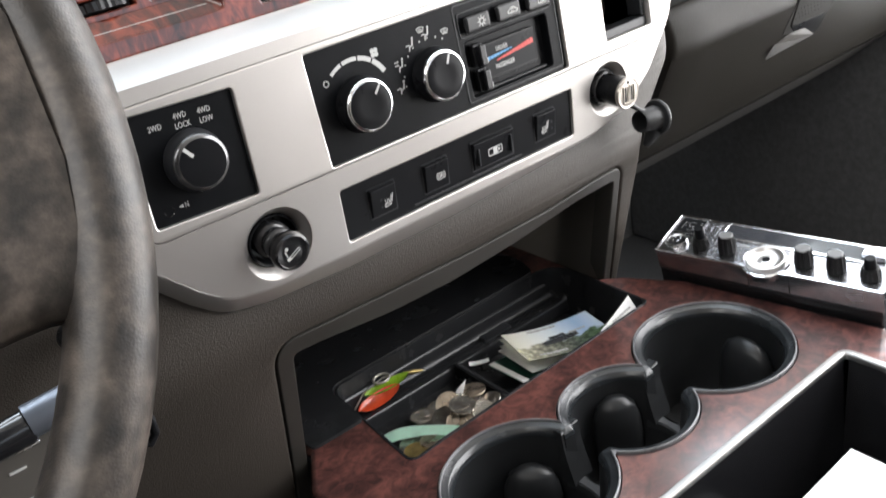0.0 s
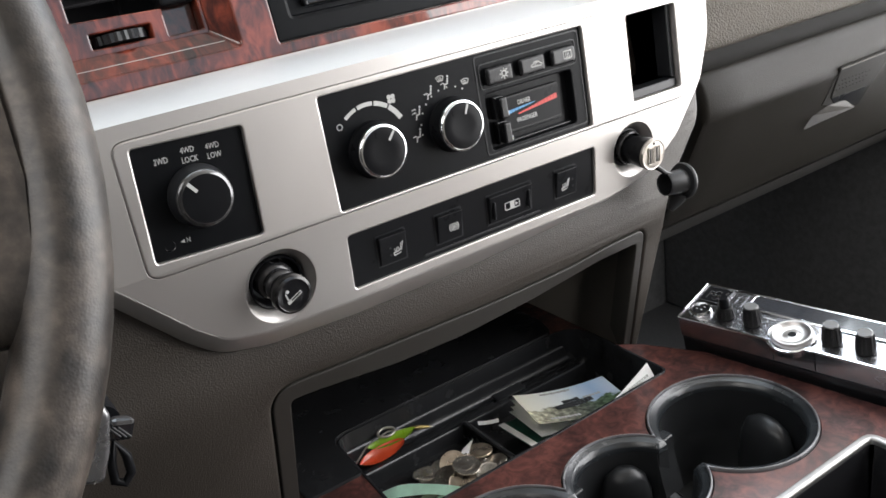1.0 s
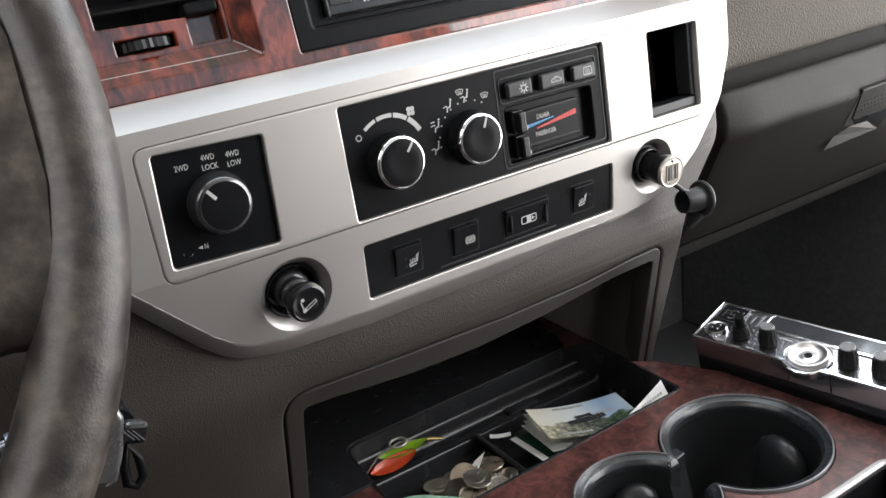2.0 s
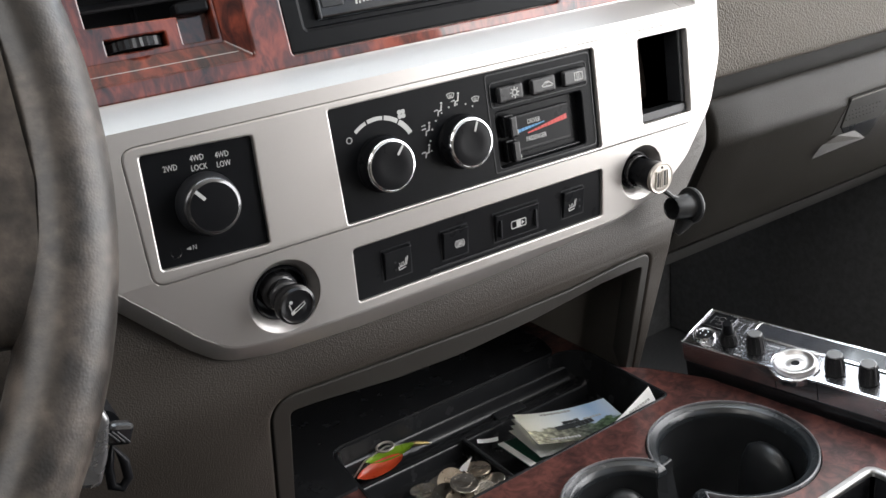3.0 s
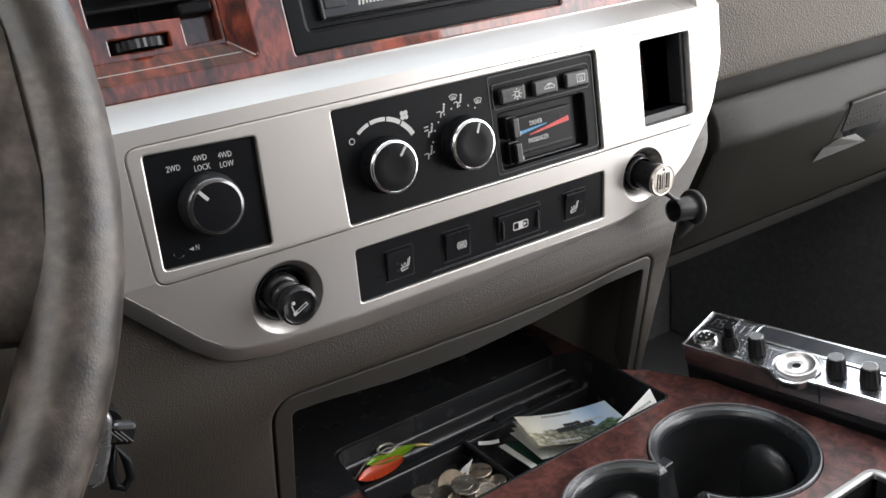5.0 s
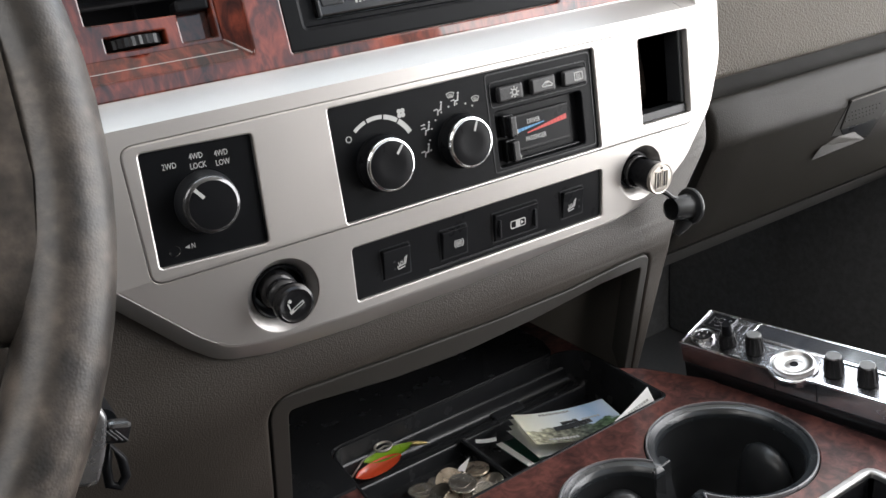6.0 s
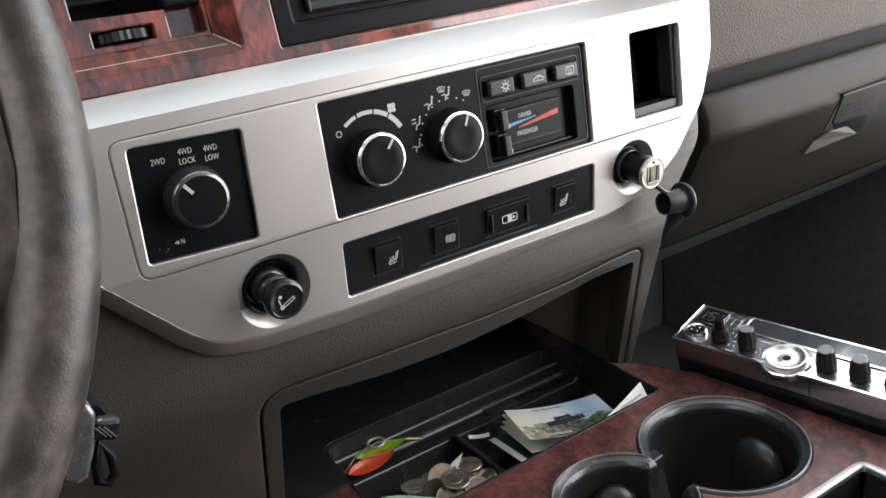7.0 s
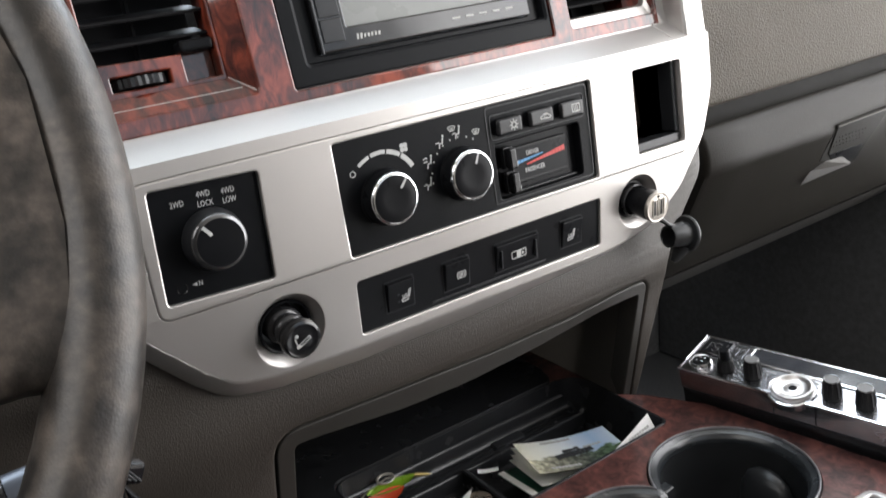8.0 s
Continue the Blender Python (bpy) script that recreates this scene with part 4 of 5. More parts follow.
    part("cap", moved(cap, m), RUBBER, c, "hollow black rubber socket cap")
    tab = [(0.0315, -0.0430, 0.0215), (0.0280, -0.0500, 0.0200), (0.0230, -0.0565, 0.0190)]
    part("cap_tab", tube(tab, [0.008, 0.006, 0.003], 10), RUBBER, c, "pull tab under the cap")


charger()


# ---- red burl trim with vents and radio ----
def upper_trim():
    t = thing("wood_trim_panel", UPPER, "glossy red-brown burl wood trim above the silver bezel", "trim panel")
    vent_l = rrect(-0.145, 0.0122, -0.0345, 0.15, 0.004)
    vent_r = rrect(0.2275, 0.0105, 0.3185, 0.15, 0.004)
    radio_hole = rrect(-0.0100, 0.0085, 0.2090, 0.130, 0.0025)
    part("face", plate([rrect(-0.215, 0.0005, 0.3210, 0.17, 0.002), vent_l, radio_hole, vent_r], 0.010, [0.0015, (0.0016, 0.0021), 0.0014, (0.0016, 0.0021)], steps=[3, 4, 3, 4]), WOOD, t)

    def funnel(x0, y0, x1, y1, left, low, right, deep):
        bm = bmesh.new()
        a, b = rrect(x0, y0, x1, y1, 0.004), rrect(x0 + left, y0 + low, x1 - right, y1 - 0.008, 0.0015)
        ra, rb = [bm.verts.new((x, y, -0.0021)) for x, y in a], [bm.verts.new((x, y, -deep)) for x, y in b]
        rc = [bm.verts.new((x, y, -deep - 0.03)) for x, y in b]
        for p, q in ((ra, rb), (rb, rc)):
            for j in range(len(p)):
                bm.faces.new((p[j - 1], p[j], q[j], q[j - 1]))
        return bm
    part("vent_surround", funnel(-0.1455, 0.0117, -0.0340, 0.1505, 0.003, 0.0135, 0.0135, 0.012), WOOD, t)
    part("vent_surround", funnel(0.2270, 0.0100, 0.3190, 0.1505, 0.006, 0.006, 0.012, 0.024), WOOD, t)
    # inner wood panel of the driver's-side vent: louvre opening, thumbwheel slot, tab notch
    inner = plate([rrect(-0.1428, 0.0245, -0.0470, 0.150, 0.001), roundpoly([(-0.1255, 0.0462, 0.001), (-0.0722, 0.0448, 0.0), (-0.0720, 0.0282, 0.001), (-0.0500, 0.0282, 0.001), (-0.0495, 0.148, 0.001), (-0.1255, 0.148, 0.001)]),
                   rrect(-0.1175, 0.0292, -0.0815, 0.0375, 0.0008)], 0.012, 0.0011, z=-0.013)
    part("vent_face", inner, WOOD, t)


def air_vent(x0, x1, y0, y1, tab):
    v = thing("air_vent", UPPER, "black louvred air vent set in the burl trim", "air vent", "dashboard vents")
    part("duct", block(x0 - 0.001, y0 - 0.019, -0.07, x1 + 0.001, y1, -0.055, 0.001), VENT_BLACK, v)
    for k in range(7):
        y = y0 + 0.0125 + 0.0142 * k
        part("louvre", moved(block(x0, -0.0011, -0.012, x1, 0.0011, 0.010, 0.0009), pose(0, y, -0.030, 16)), VENT_BLACK, v)
    part("upright", block((x0 + x1) / 2 - 0.001, y0, -0.052, (x0 + x1) / 2 + 0.001, y1, -0.044, 0.0005), VENT_BLACK, v)
    if tab:
        part("adjuster_tab", block(-0.0712, 0.0455, -0.030, -0.0502, 0.0530, -0.014, 0.002, 3), BLACK, v, "black adjuster tab")
        part("notch_floor", block(-0.0722, 0.0270, -0.032, -0.0494, 0.0460, -0.026, 0.0006), WOOD, v, "burl panel behind the tab notch")
        slot = part("thumbwheel_slot", block(-0.1180, 0.0288, -0.034, -0.0810, 0.0380, -0.028, 0.0004), VENT_BLACK, v)
        teeth = bmesh.new()
        n, r = 48, 0.0165
        ring = [(r - (0.0009 if k % 2 else 0.0)) for k in range(n)]
        a = [teeth.verts.new((-0.0985 + ring[k] * math.cos(2 * math.pi * k / n), 0.0308, -0.0250 + ring[k] * math.sin(2 * math.pi * k / n))) for k in range(n)]
        b = [teeth.verts.new((-0.0985 + ring[k] * math.cos(2 * math.pi * k / n), 0.0362, -0.0250 + ring[k] * math.sin(2 * math.pi * k / n))) for k in range(n)]
        for k in range(n):
            teeth.faces.new((a[k - 1], b[k - 1], b[k], a[k]))
        teeth.faces.new(a)
        teeth.faces.new(list(reversed(b)))
        part("thumbwheel", teeth, GREY_PLASTIC, v, "ribbed charcoal thumbwheel")


def car_radio():
    r = thing("car_radio", UPPER, "charcoal double-height car radio with a grey screen", "car radio")
    part("surround", plate([rrect(-0.0104, 0.0089, 0.2086, 0.128, 0.002), rrect(0.0040, 0.0235, 0.2030, 0.122, 0.002)], 0.02, [0.0015, 0.003], z=-0.0012), BLACK_FINE, r, "charcoal trim frame")
    part("inset", plate([rrect(0.0035, 0.0230, 0.2035, 0.1225, 0.002), rrect(0.0150, 0.0275, 0.1925, 0.120, 0.002)], 0.01, 0.001, z=-0.0075), BLACK, r)
    part("body", plate([rrect(0.0155, 0.0280, 0.1920, 0.1195, 0.002), rrect(0.0375, 0.0425, 0.1720, 0.1170, 0.0015)], 0.01, [0.0012, 0.0012], z=-0.0030), BLACK_GLOSS, r, "glossy black radio face")
    part("screen", plate([rrect(0.0365, 0.0415, 0.1730, 0.1180, 0.001)], 0.002, 0.0, z=-0.0055), SCREEN, r, "grey unlit screen")
    part("edge_trim", block(0.0150, 0.0275, -0.004, 0.0170, 0.1195, -0.0016, 0.0006), GREY_PLASTIC, r, "charcoal edge strip")
    part("logo", joined(*[bar(0.0440 + k * 0.0028, 0.0350, 0.0016, 0.0026 + (0.0012 if k in (0, 1) else 0.0), -12, -0.0029) for k in range(7)]), GREY_INK, r)
    for k in range(4):
        part("key", block(0.0185, 0.0340 + 0.0165 * k, -0.004, 0.0345, 0.0490 + 0.0165 * k, -0.0022, 0.0006), GREY_PLASTIC, r)
    part("legend", joined(*[bar(0.125 + k * 0.012, 0.0352, 0.007, 0.0014, 0, -0.0029) for k in range(5)]), GREY_INK, r)


upper_trim()
air_vent(-0.1265, -0.0495, 0.0462, 0.148, True)
air_vent(0.2335, 0.3060, 0.0185, 0.148, False)
car_radio()


# ---- centre console ----
CUPS = ((0.0410, 0.0664), (0.1488, 0.0552), (0.2565, 0.0668))
CUP_Y = -0.1112
NECK = 0.0270


def cup_outline(grow=0.0, n=36):
    """The joined outline of the three cup holders, anticlockwise."""
    rs = [(x, r + grow) for x, r in CUPS]
    crossing = []
    for (x0, r0), (x1, r1) in zip(rs, rs[1:]):
        d = x1 - x0
        crossing.append(x0 + (d * d + r0 * r0 - r1 * r1) / (2 * d))
    upper = []
    lims = [rs[0][0] - rs[0][1], *crossing, rs[2][0] + rs[2][1]]
    for (x, r), lo, hi in zip(rs, lims, lims[1:]):
        a0, a1 = math.acos(max(-1, min(1, (lo - x) / r))), math.acos(max(-1, min(1, (hi - x) / r)))
        for k in range(0 if lo == lims[0] else 1, n + 1):
            a = a0 + (a1 - a0) * k / n
            px, py = x + r * math.cos(a), r * math.sin(a)
            upper.append((px, max(py, NECK + grow) if CUPS[0][0] < px < CUPS[2][0] else py))
    clean = upper
    lower = [(x, -y) for x, y in clean[1:-1]]
    loop = [(x, CUP_Y + y) for x, y in reversed(clean)] + [(x, CUP_Y + y) for x, y in lower]
    return loop


CONSOLE = pose(0, 0, CONSOLE_Z)
TRAY = [(-0.0050, -0.0290, 0.008), (0.0300, -0.0262, 0.1), (0.2772, -0.0220, 0.006), (0.2785, 0.103, 0.030), (0.003, 0.103, 0.016)]
BIN = (-0.045, -0.62, 0.3135, -0.1945)


def wall_loop(bm, loop, z0, z1, grow):
    """A wall down from a loop, drawn in by grow."""
    a = [bm.verts.new((x, y, z0)) for x, y in loop]
    b = [bm.verts.new((x, y, z1)) for x, y in offset(loop, grow)]
    for j in range(len(a)):
        bm.faces.new((a[j - 1], b[j - 1], b[j], a[j])).smooth = True
    return b


def console():
    c = thing("centre_console", CONSOLE, "floor console with dark burl top, tray and cup holders", "console")
    outline = roundpoly([(-0.078, -0.68, 0.02), (0.372, -0.68, 0.02), (0.366, -0.23, 0.05), (0.329, -0.025, 0.03), (0.300, 0.028, 0.02), (0.284, 0.045, 0.008), (0.284, 0.215, 0.01), (-0.055, 0.215, 0.01), (-0.055, 0.045, 0.008), (-0.078, 0.005, 0.02)])
    top = plate([outline, roundpoly(TRAY), cup_outline(0.0008), rrect(*BIN, 0.012)], 0.007, [0.005, 0.0012, 0.0008, 0.001], steps=4)
    part("top", top, WOOD_TOP, c, "lacquered dark burl wood top")
    body = bmesh.new()
    inner = offset(outline, 0.004)
    b = wall_loop(body, inner, -0.0045, -0.415, 0.012)
    part("body", body, DARK_TAUPE, c, "dark taupe console sides")
    # tray: front shelf, coin pocket, card pocket
    tr = bmesh.new()
    lp = roundpoly([(x, y, r) for x, y, r in TRAY])
    wall_loop(tr, lp, -0.001, -0.046, 0.005)
    tray = part("tray", tr, TRAY_BLACK, c, "black moulded tray")
    part("tray_floor", plate([offset(lp, 0.004)], 0.002, 0.0, z=-0.044), TRAY_BLACK, tray)
    shelf = bmesh.new()
    prof = [(0.0775, -0.0440), (0.0785, -0.0330), (0.0800, -0.0305), (0.0830, -0.0297), (0.0865, -0.0303), (0.0920, -0.0305), (0.0950, -0.0300), (0.0970, -0.0275), (0.0980, -0.0230), (0.0988, -0.0175), (0.1000, -0.0152), (0.1015, -0.0146)]
    rows = [[shelf.verts.new((x, y, z)) for y, z in prof] for x in (0.006, 0.010, 0.266, 0.270)]
    for v in rows[0] + rows[3]:
        v.co.z += 0.004
    for a, d in zip(rows, rows[1:]):
        for j in range(len(prof) - 1):
            shelf.faces.new((a[j], d[j], d[j + 1], a[j + 1])).smooth = True
    part("tray_shelf", shelf, TRAY_BLACK, tray, "raised shelf behind the coin pocket")
    part("tray_divider", block(0.1180, -0.0180, -0.044, 0.1230, 0.0790, -0.0260, 0.0015), TRAY_BLACK, tray)
    part("shelf_pad", moved(block(-0.017, -0.0055, -0.001, 0.017, 0.0055, 0.0012, 0.0010), pose(0.182, 0.0905, -0.0290, 4)), GREY_PLASTIC, tray)
    # apron's left end also darkens burl that lies in the cubby's shade
    apron = roundpoly([(-0.052, 0.043, 0.006), (-0.0030, 0.043, 0.003), (0.0005, 0.1045, 0.016), (0.2520, 0.1045, 0.010), (0.2600, 0.130, 0.006), (0.2600, 0.212, 0.006), (-0.052, 0.212, 0.006)])
    part("tray_apron_shade", plate([apron], 0.0024, 0.0008, z=0.0026), TRAY_BLACK, tray, "black plastic apron behind the tray, stretched over shaded burl")
    edge = offset(lp, -0.0022)
    part("tray_rim", plate([edge, offset(lp, 0.0004)], 0.002, [0.0006, 0.0004], z=0.0007), TRAY_BLACK, tray, "thin black rim of the tray")
    # cup holders
    # rim lip in a lighter grey than the flange
    rim = plate([cup_outline(0.0), cup_outline(-0.0016)], 0.004, [0.0008, 0.0006], z=0.0026, steps=3)
    liner = part("cup_liner", rim, RIM_EDGE, c, "light grey rubber rim round three cup holders")
    flange = bmesh.new()
    steps = ((-0.0012, 0.0016), (-0.0018, 0.0004), (-0.0020, 0.0002), (-0.0068, -0.0004), (-0.0071, -0.0006), (-0.0092, -0.0042), (-0.0094, -0.0046), (-0.0098, -0.0085))
    rings = [[flange.verts.new((x, y, z)) for x, y in cup_outline(g)] for g, z in steps]
    for r0, r1 in zip(rings, rings[1:]):
        for j in range(len(r0)):
            flange.faces.new((r0[j - 1], r1[j - 1], r1[j], r0[j])).smooth = True
    part("flange", flange, RIM_RUBBER, liner)
    skirt = bmesh.new()
    rings = [[skirt.verts.new((x, y, z)) for x, y in cup_outline(g)] for g, z in ((-0.0096, -0.0080), (-0.0104, -0.0300), (-0.0112, -0.0480))]
    for r0, r1 in zip(rings, rings[1:]):
        for j in range(len(r0)):
            skirt.faces.new((r0[j - 1], r1[j - 1], r1[j], r0[j])).smooth = True
    part("skirt", skirt, RUBBER, liner, "black inner wall of the cup holders")
    for i, (x, r) in enumerate(CUPS):
        ri = r - 0.0108
        well = lathe([(ri, -0.0465), (ri - 0.002, -0.060), (ri - 0.004, -0.084), (ri - 0.009, -0.090), (0, -0.0905)], 72)
        cup = part("cup_well", moved(well, pose(x, CUP_Y, 0)), RUBBER, liner, "deep black rubber cup well")
        # rounded rubber grip standing against the wall of the well
        ang, reach, half, gh = ((50, 0.043, 0.024, 0.064), (60, 0.036, 0.022, 0.074), (-6, 0.041, 0.0290, 0.074))[i]
        hump = lathe([(1.0, 0.0), (1.0, 0.45), (0.93, 0.70), (0.74, 0.88), (0.42, 0.975), (0, 1.0)], 32)
        for v in hump.verts:
            v.co = Vector((v.co.x * 0.014, v.co.y * half, v.co.z * gh))
        part("grip", moved(hump, pose(x, CUP_Y, -0.090, 0, 0, ang) @ pose(reach, 0, 0)), RUBBER, cup, "rounded rubber grip")
    # low saddles and upright fins where two wells meet
    for (xa, ra), (xb, rb), fin in ((CUPS[0], CUPS[1], (0.1035, -0.0860)), (CUPS[1], CUPS[2], (0.2010, -0.0855))):
        ra, rb = ra - 0.0120, rb - 0.0120
        a, b = math.asin(0.0178 / ra), math.asin(0.0178 / rb)
        floor = [(xa + ra * math.cos(a * k / 6), CUP_Y + ra * math.sin(a * k / 6)) for k in range(-6, 7)]
        floor += [(xb - rb * math.cos(b * k / 6), CUP_Y + rb * math.sin(b * k / 6)) for k in range(6, -7, -1)]
        part("saddle", plate([floor], 0.042, 0.0012, z=-0.0475), TAB_RUBBER, liner, "low rubber saddle between two wells")
        bm = bmesh.new()
        fx, fy = fin
        rings = []
        for dz, gx, gy, near in ((-0.0022, 0.0, 0.0, 0.0), (-0.0030, 0.0004, 0.0004, -0.0004), (-0.016, 0.0006, 0.0006, -0.0012), (-0.032, 0.0008, 0.0006, -0.005), (-0.049, 0.0010, 0.0010, -0.010)):
            quad = [(fx - 0.0110 - gx, fy + 0.0020), (fx - 0.0100 - gx, fy - 0.0060 - gy + near), (fx + 0.0105 + gx, fy - 0.0030 - gy + near), (fx + 0.0100 + gx, fy + 0.0055)]
            rings.append([bm.verts.new((x, y, dz)) for x, y in quad])
        for r0, r1 in zip(rings, rings[1:]):
            for j in range(4):
                bm.faces.new((r0[j - 1], r1[j - 1], r1[j], r0[j]))
        top = [(v.co.x, v.co.y) for v in rings[0]]
        bm.faces.new(rings[0])
        bmesh.ops.recalc_face_normals(bm, faces=bm.faces[:])
        part("fin", bm, RUBBER, liner, "black rubber fin between two wells")
        # cap in greyer rubber paints the light reflected by the fin's top
        part("fin_top_light", plate([offset(top, 0.0004)], 0.001, 0.0003, z=-0.0014), RIM_RUBBER, liner, "grey top of a fin, lightened for its reflection")
    # bin behind the cup holders
    lipo, lipi = rrect(*BIN, 0.012), offset(rrect(*BIN, 0.012), 0.0062)
    part("bin_lip", plate([lipo, lipi], 0.006, [0.0010, 0.0025], z=0.0030, steps=4), LIP_METAL, c, "bright bevelled lip of the storage bin")
    bn = bmesh.new()
    low = wall_loop(bn, lipi, -0.002, -0.23, 0.012)
    bn.faces.new(list(reversed(low)))
    part("bin_liner", bn, BLACK_GLOSS, c, "deep black storage bin")


console()


# ---- loose things in the tray ----
def coin(r, thick=0.0018):
    """A coin with a raised edge, a raised plain relief and a ring of small marks."""
    bm = lathe([(0, 0), (r - 0.0003, 0), (r, 0.0003), (r, thick - 0.0002), (r - 0.0002, thick), (r - 0.0007, thick), (r - 0.0011, thick - 0.0002), (r - 0.0014, thick - 0.0002), (0, thick - 0.0002)], 30)
    rnd = random.Random(int(r * 1e6))
    relief = [(r * (0.44 + 0.10 * rnd.random()) * math.cos(2 * math.pi * k / 12), r * (0.58 + 0.08 * rnd.random()) * math.sin(2 * math.pi * k / 12), r * 0.1) for k in range(12)]
    plate([roundpoly(relief, 2)], 0.0004, 0.00035, bm=bm, z=thick + 0.0002)
    for k in range(16):
        if k % 5 == 4:
            continue
        a = 2 * math.pi * k / 16
        c, s = math.cos(a), math.sin(a)
        u, w = r * 0.80, r * 0.06
        slab([(u * c - w * c - w * s, u * s - w * s + w * c), (u * c + w * c - w * s, u * s + w * s + w * c), (u * c + w * c + w * s, u * s + w * s - w * c), (u * c - w * c + w * s, u * s - w * s - w * c)], 0.00018, bm=bm, z=thick - 0.0002)
    return bm


def coins():
    rnd = random.Random(5)
    # place, height over the tray floor, tilt and the way it faces, radius
    heap = [(0.0800, 0.0385, 0.0120, 48, -125, 0.0122, 1), (0.0815, 0.0200, 0.0195, 8, -60, 0.0122, 0), (0.1045, 0.0345, 0.0150, 6, 60, 0.0122, 1), (0.1068, 0.0135, 0.0130, 14, 150, 0.0106, 0),
            (0.0580, 0.0500, 0.0060, 8, 80, 0.0115, 0), (0.0665, 0.0290, 0.0120, 16, -150, 0.0106, 0), (0.0930, 0.0050, 0.0140, 22, -120, 0.0106, 0), (0.0700, 0.0105, 0.0130, 20, -100, 0.0122, 1),
            (0.0960, 0.0265, 0.0100, 30, -60, 0.0122, 0), (0.0300, 0.0280, 0.0030, 4, -90, 0.0122, 0), (0.0420, 0.0160, 0.0070, 6, 30, 0.0106, 1), (0.0520, 0.0350, 0.0050, 12, -140, 0.0106, 0),
            (0.0480, 0.0040, 0.0060, 14, 200, 0.0122, 0), (0.0830, -0.0030, 0.0120, 12, 100, 0.0122, 0), (0.1060, -0.0040, 0.0080, 16, 20, 0.0106, 0)]
    under = [(0.036 + 0.0195 * i + 0.004 * (j % 2), -0.004 + 0.019 * j, 0.0006 + (0.004 if i > 1 and j < 3 else 0.0), rnd.uniform(2, 12), rnd.uniform(0, 360), rnd.choice((0.0122, 0.0106, 0.0090)), int(rnd.random() < 0.3))
             for i in range(4) for j in range(4) if i > 0 or j < 3]
    gold = [(0.0250, 0.0120, 0.0060, 10, -60, 0.0133, 2)]
    for x, y, up, tilt, face, r, sort in heap + under + gold:
        ob = part("coin", coin(r), (NICKEL, OLD_NICKEL, BRASS)[sort])
        ob.matrix_basis = pose(x, max(-0.006, y), CONSOLE_Z - 0.0435 + up + (0.5 * r * math.sin(radians(tilt)) if up < 0.01 else 0.0), 0, 0, face) @ pose(0, 0, 0, 0, tilt, 0) @ pose(0, 0, 0, 0, 0, rnd.uniform(0, 360))
        tagged(ob, ("worn silver-coloured coin in the console tray", "tarnished brownish coin in the console tray", "brass-coloured dollar coin in the console tray")[sort], "coin", "coins in the tray")


coins()


def sheet(w, h, thick, bow=0.0, twist=0.0, n=10):
    """A thin card, bowed along its length."""
    bm = bmesh.new()
    rows = []
    for i in range(n + 1):
        x = -w / 2 + w * i / n
        rows.append([bm.verts.new((x, y, bow * (2 * x / w) ** 2 + twist * x * y)) for y in (-h / 2, 0, h / 2)])
    for a, b in zip(rows, rows[1:]):
        for j in range(2):
            bm.faces.new((a[j], b[j], b[j + 1], a[j + 1])).smooth = True
    bmesh.ops.solidify(bm, geom=bm.faces[:], thickness=thick)
    bmesh.ops.recalc_face_normals(bm, faces=bm.faces[:])
    return bm


def landscape_print():
    """A glossy card with a printed landscape: pale sky, dark trees and a green field."""
    m, n, l, b = nodes_of("landscape_print")
    tc, sep = n.new("ShaderNodeTexCoord"), n.new("ShaderNodeSeparateXYZ")
    l.new(tc.outputs["Object"], sep.inputs[0])
    no = n.new("ShaderNodeTexNoise")
    no.inputs["Scale"].default_value, no.inputs["Detail"].default_value = 70, 6
    l.new(tc.outputs["Object"], no.inputs["Vector"])
    add = n.new("ShaderNodeMath")
    add.operation = "MULTIPLY_ADD"
    add.inputs[1].default_value = 0.030
    l.new(no.outputs["Fac"], add.inputs[0])
    l.new(sep.outputs["Y"], add.inputs[2])
    mr = n.new("ShaderNodeMapRange")
    mr.inputs["From Min"].default_value, mr.inputs["From Max"].default_value = -0.012, 0.040
    l.new(add.outputs[0], mr.inputs["Value"])
    def ramp(source, stops):
        r = n.new("ShaderNodeValToRGB")
        e = r.color_ramp.elements
        e[0].position, e[0].color = stops[0][0], (*stops[0][1], 1)
        e[1].position, e[1].color = stops[-1][0], (*stops[-1][1], 1)
        for p, col in stops[1:-1]:
            e.new(p).color = (*col, 1)
        l.new(source, r.inputs[0])
        return r.outputs[0]
    across = n.new("ShaderNodeMapRange")
    across.inputs["From Min"].default_value, across.inputs["From Max"].default_value = -0.046, 0.046
    l.new(sep.outputs["X"], across.inputs["Value"])
    sky_print = ramp(across.outputs[0], [(0.0, (0.84, 0.82, 0.70)), (0.2, (0.84, 0.84, 0.78)), (0.5, (0.76, 0.82, 0.86)), (0.8, (0.40, 0.56, 0.76)), (1.0, (0.62, 0.72, 0.82))])
    land_tint = ramp(across.outputs[0], [(0.0, (0.60, 0.58, 0.44)), (0.28, (0.26, 0.26, 0.21)), (0.6, (0.10, 0.115, 0.10)), (1.0, (0.11, 0.20, 0.10))])
    fine = n.new("ShaderNodeTexNoise")
    fine.inputs["Scale"].default_value, fine.inputs["Detail"].default_value = 190, 4
    l.new(tc.outputs["Object"], fine.inputs["Vector"])
    detail = ramp(fine.outputs["Fac"], [(0.36, (0.5, 0.5, 0.5)), (0.52, (1.0, 1.0, 1.0)), (0.68, (1.7, 1.7, 1.6))])
    land = n.new("ShaderNodeMix")
    land.data_type, land.blend_type = "RGBA", "MULTIPLY"
    land.inputs["Factor"].default_value = 1.0
    l.new(land_tint, land.inputs["A"])
    l.new(detail, land.inputs["B"])
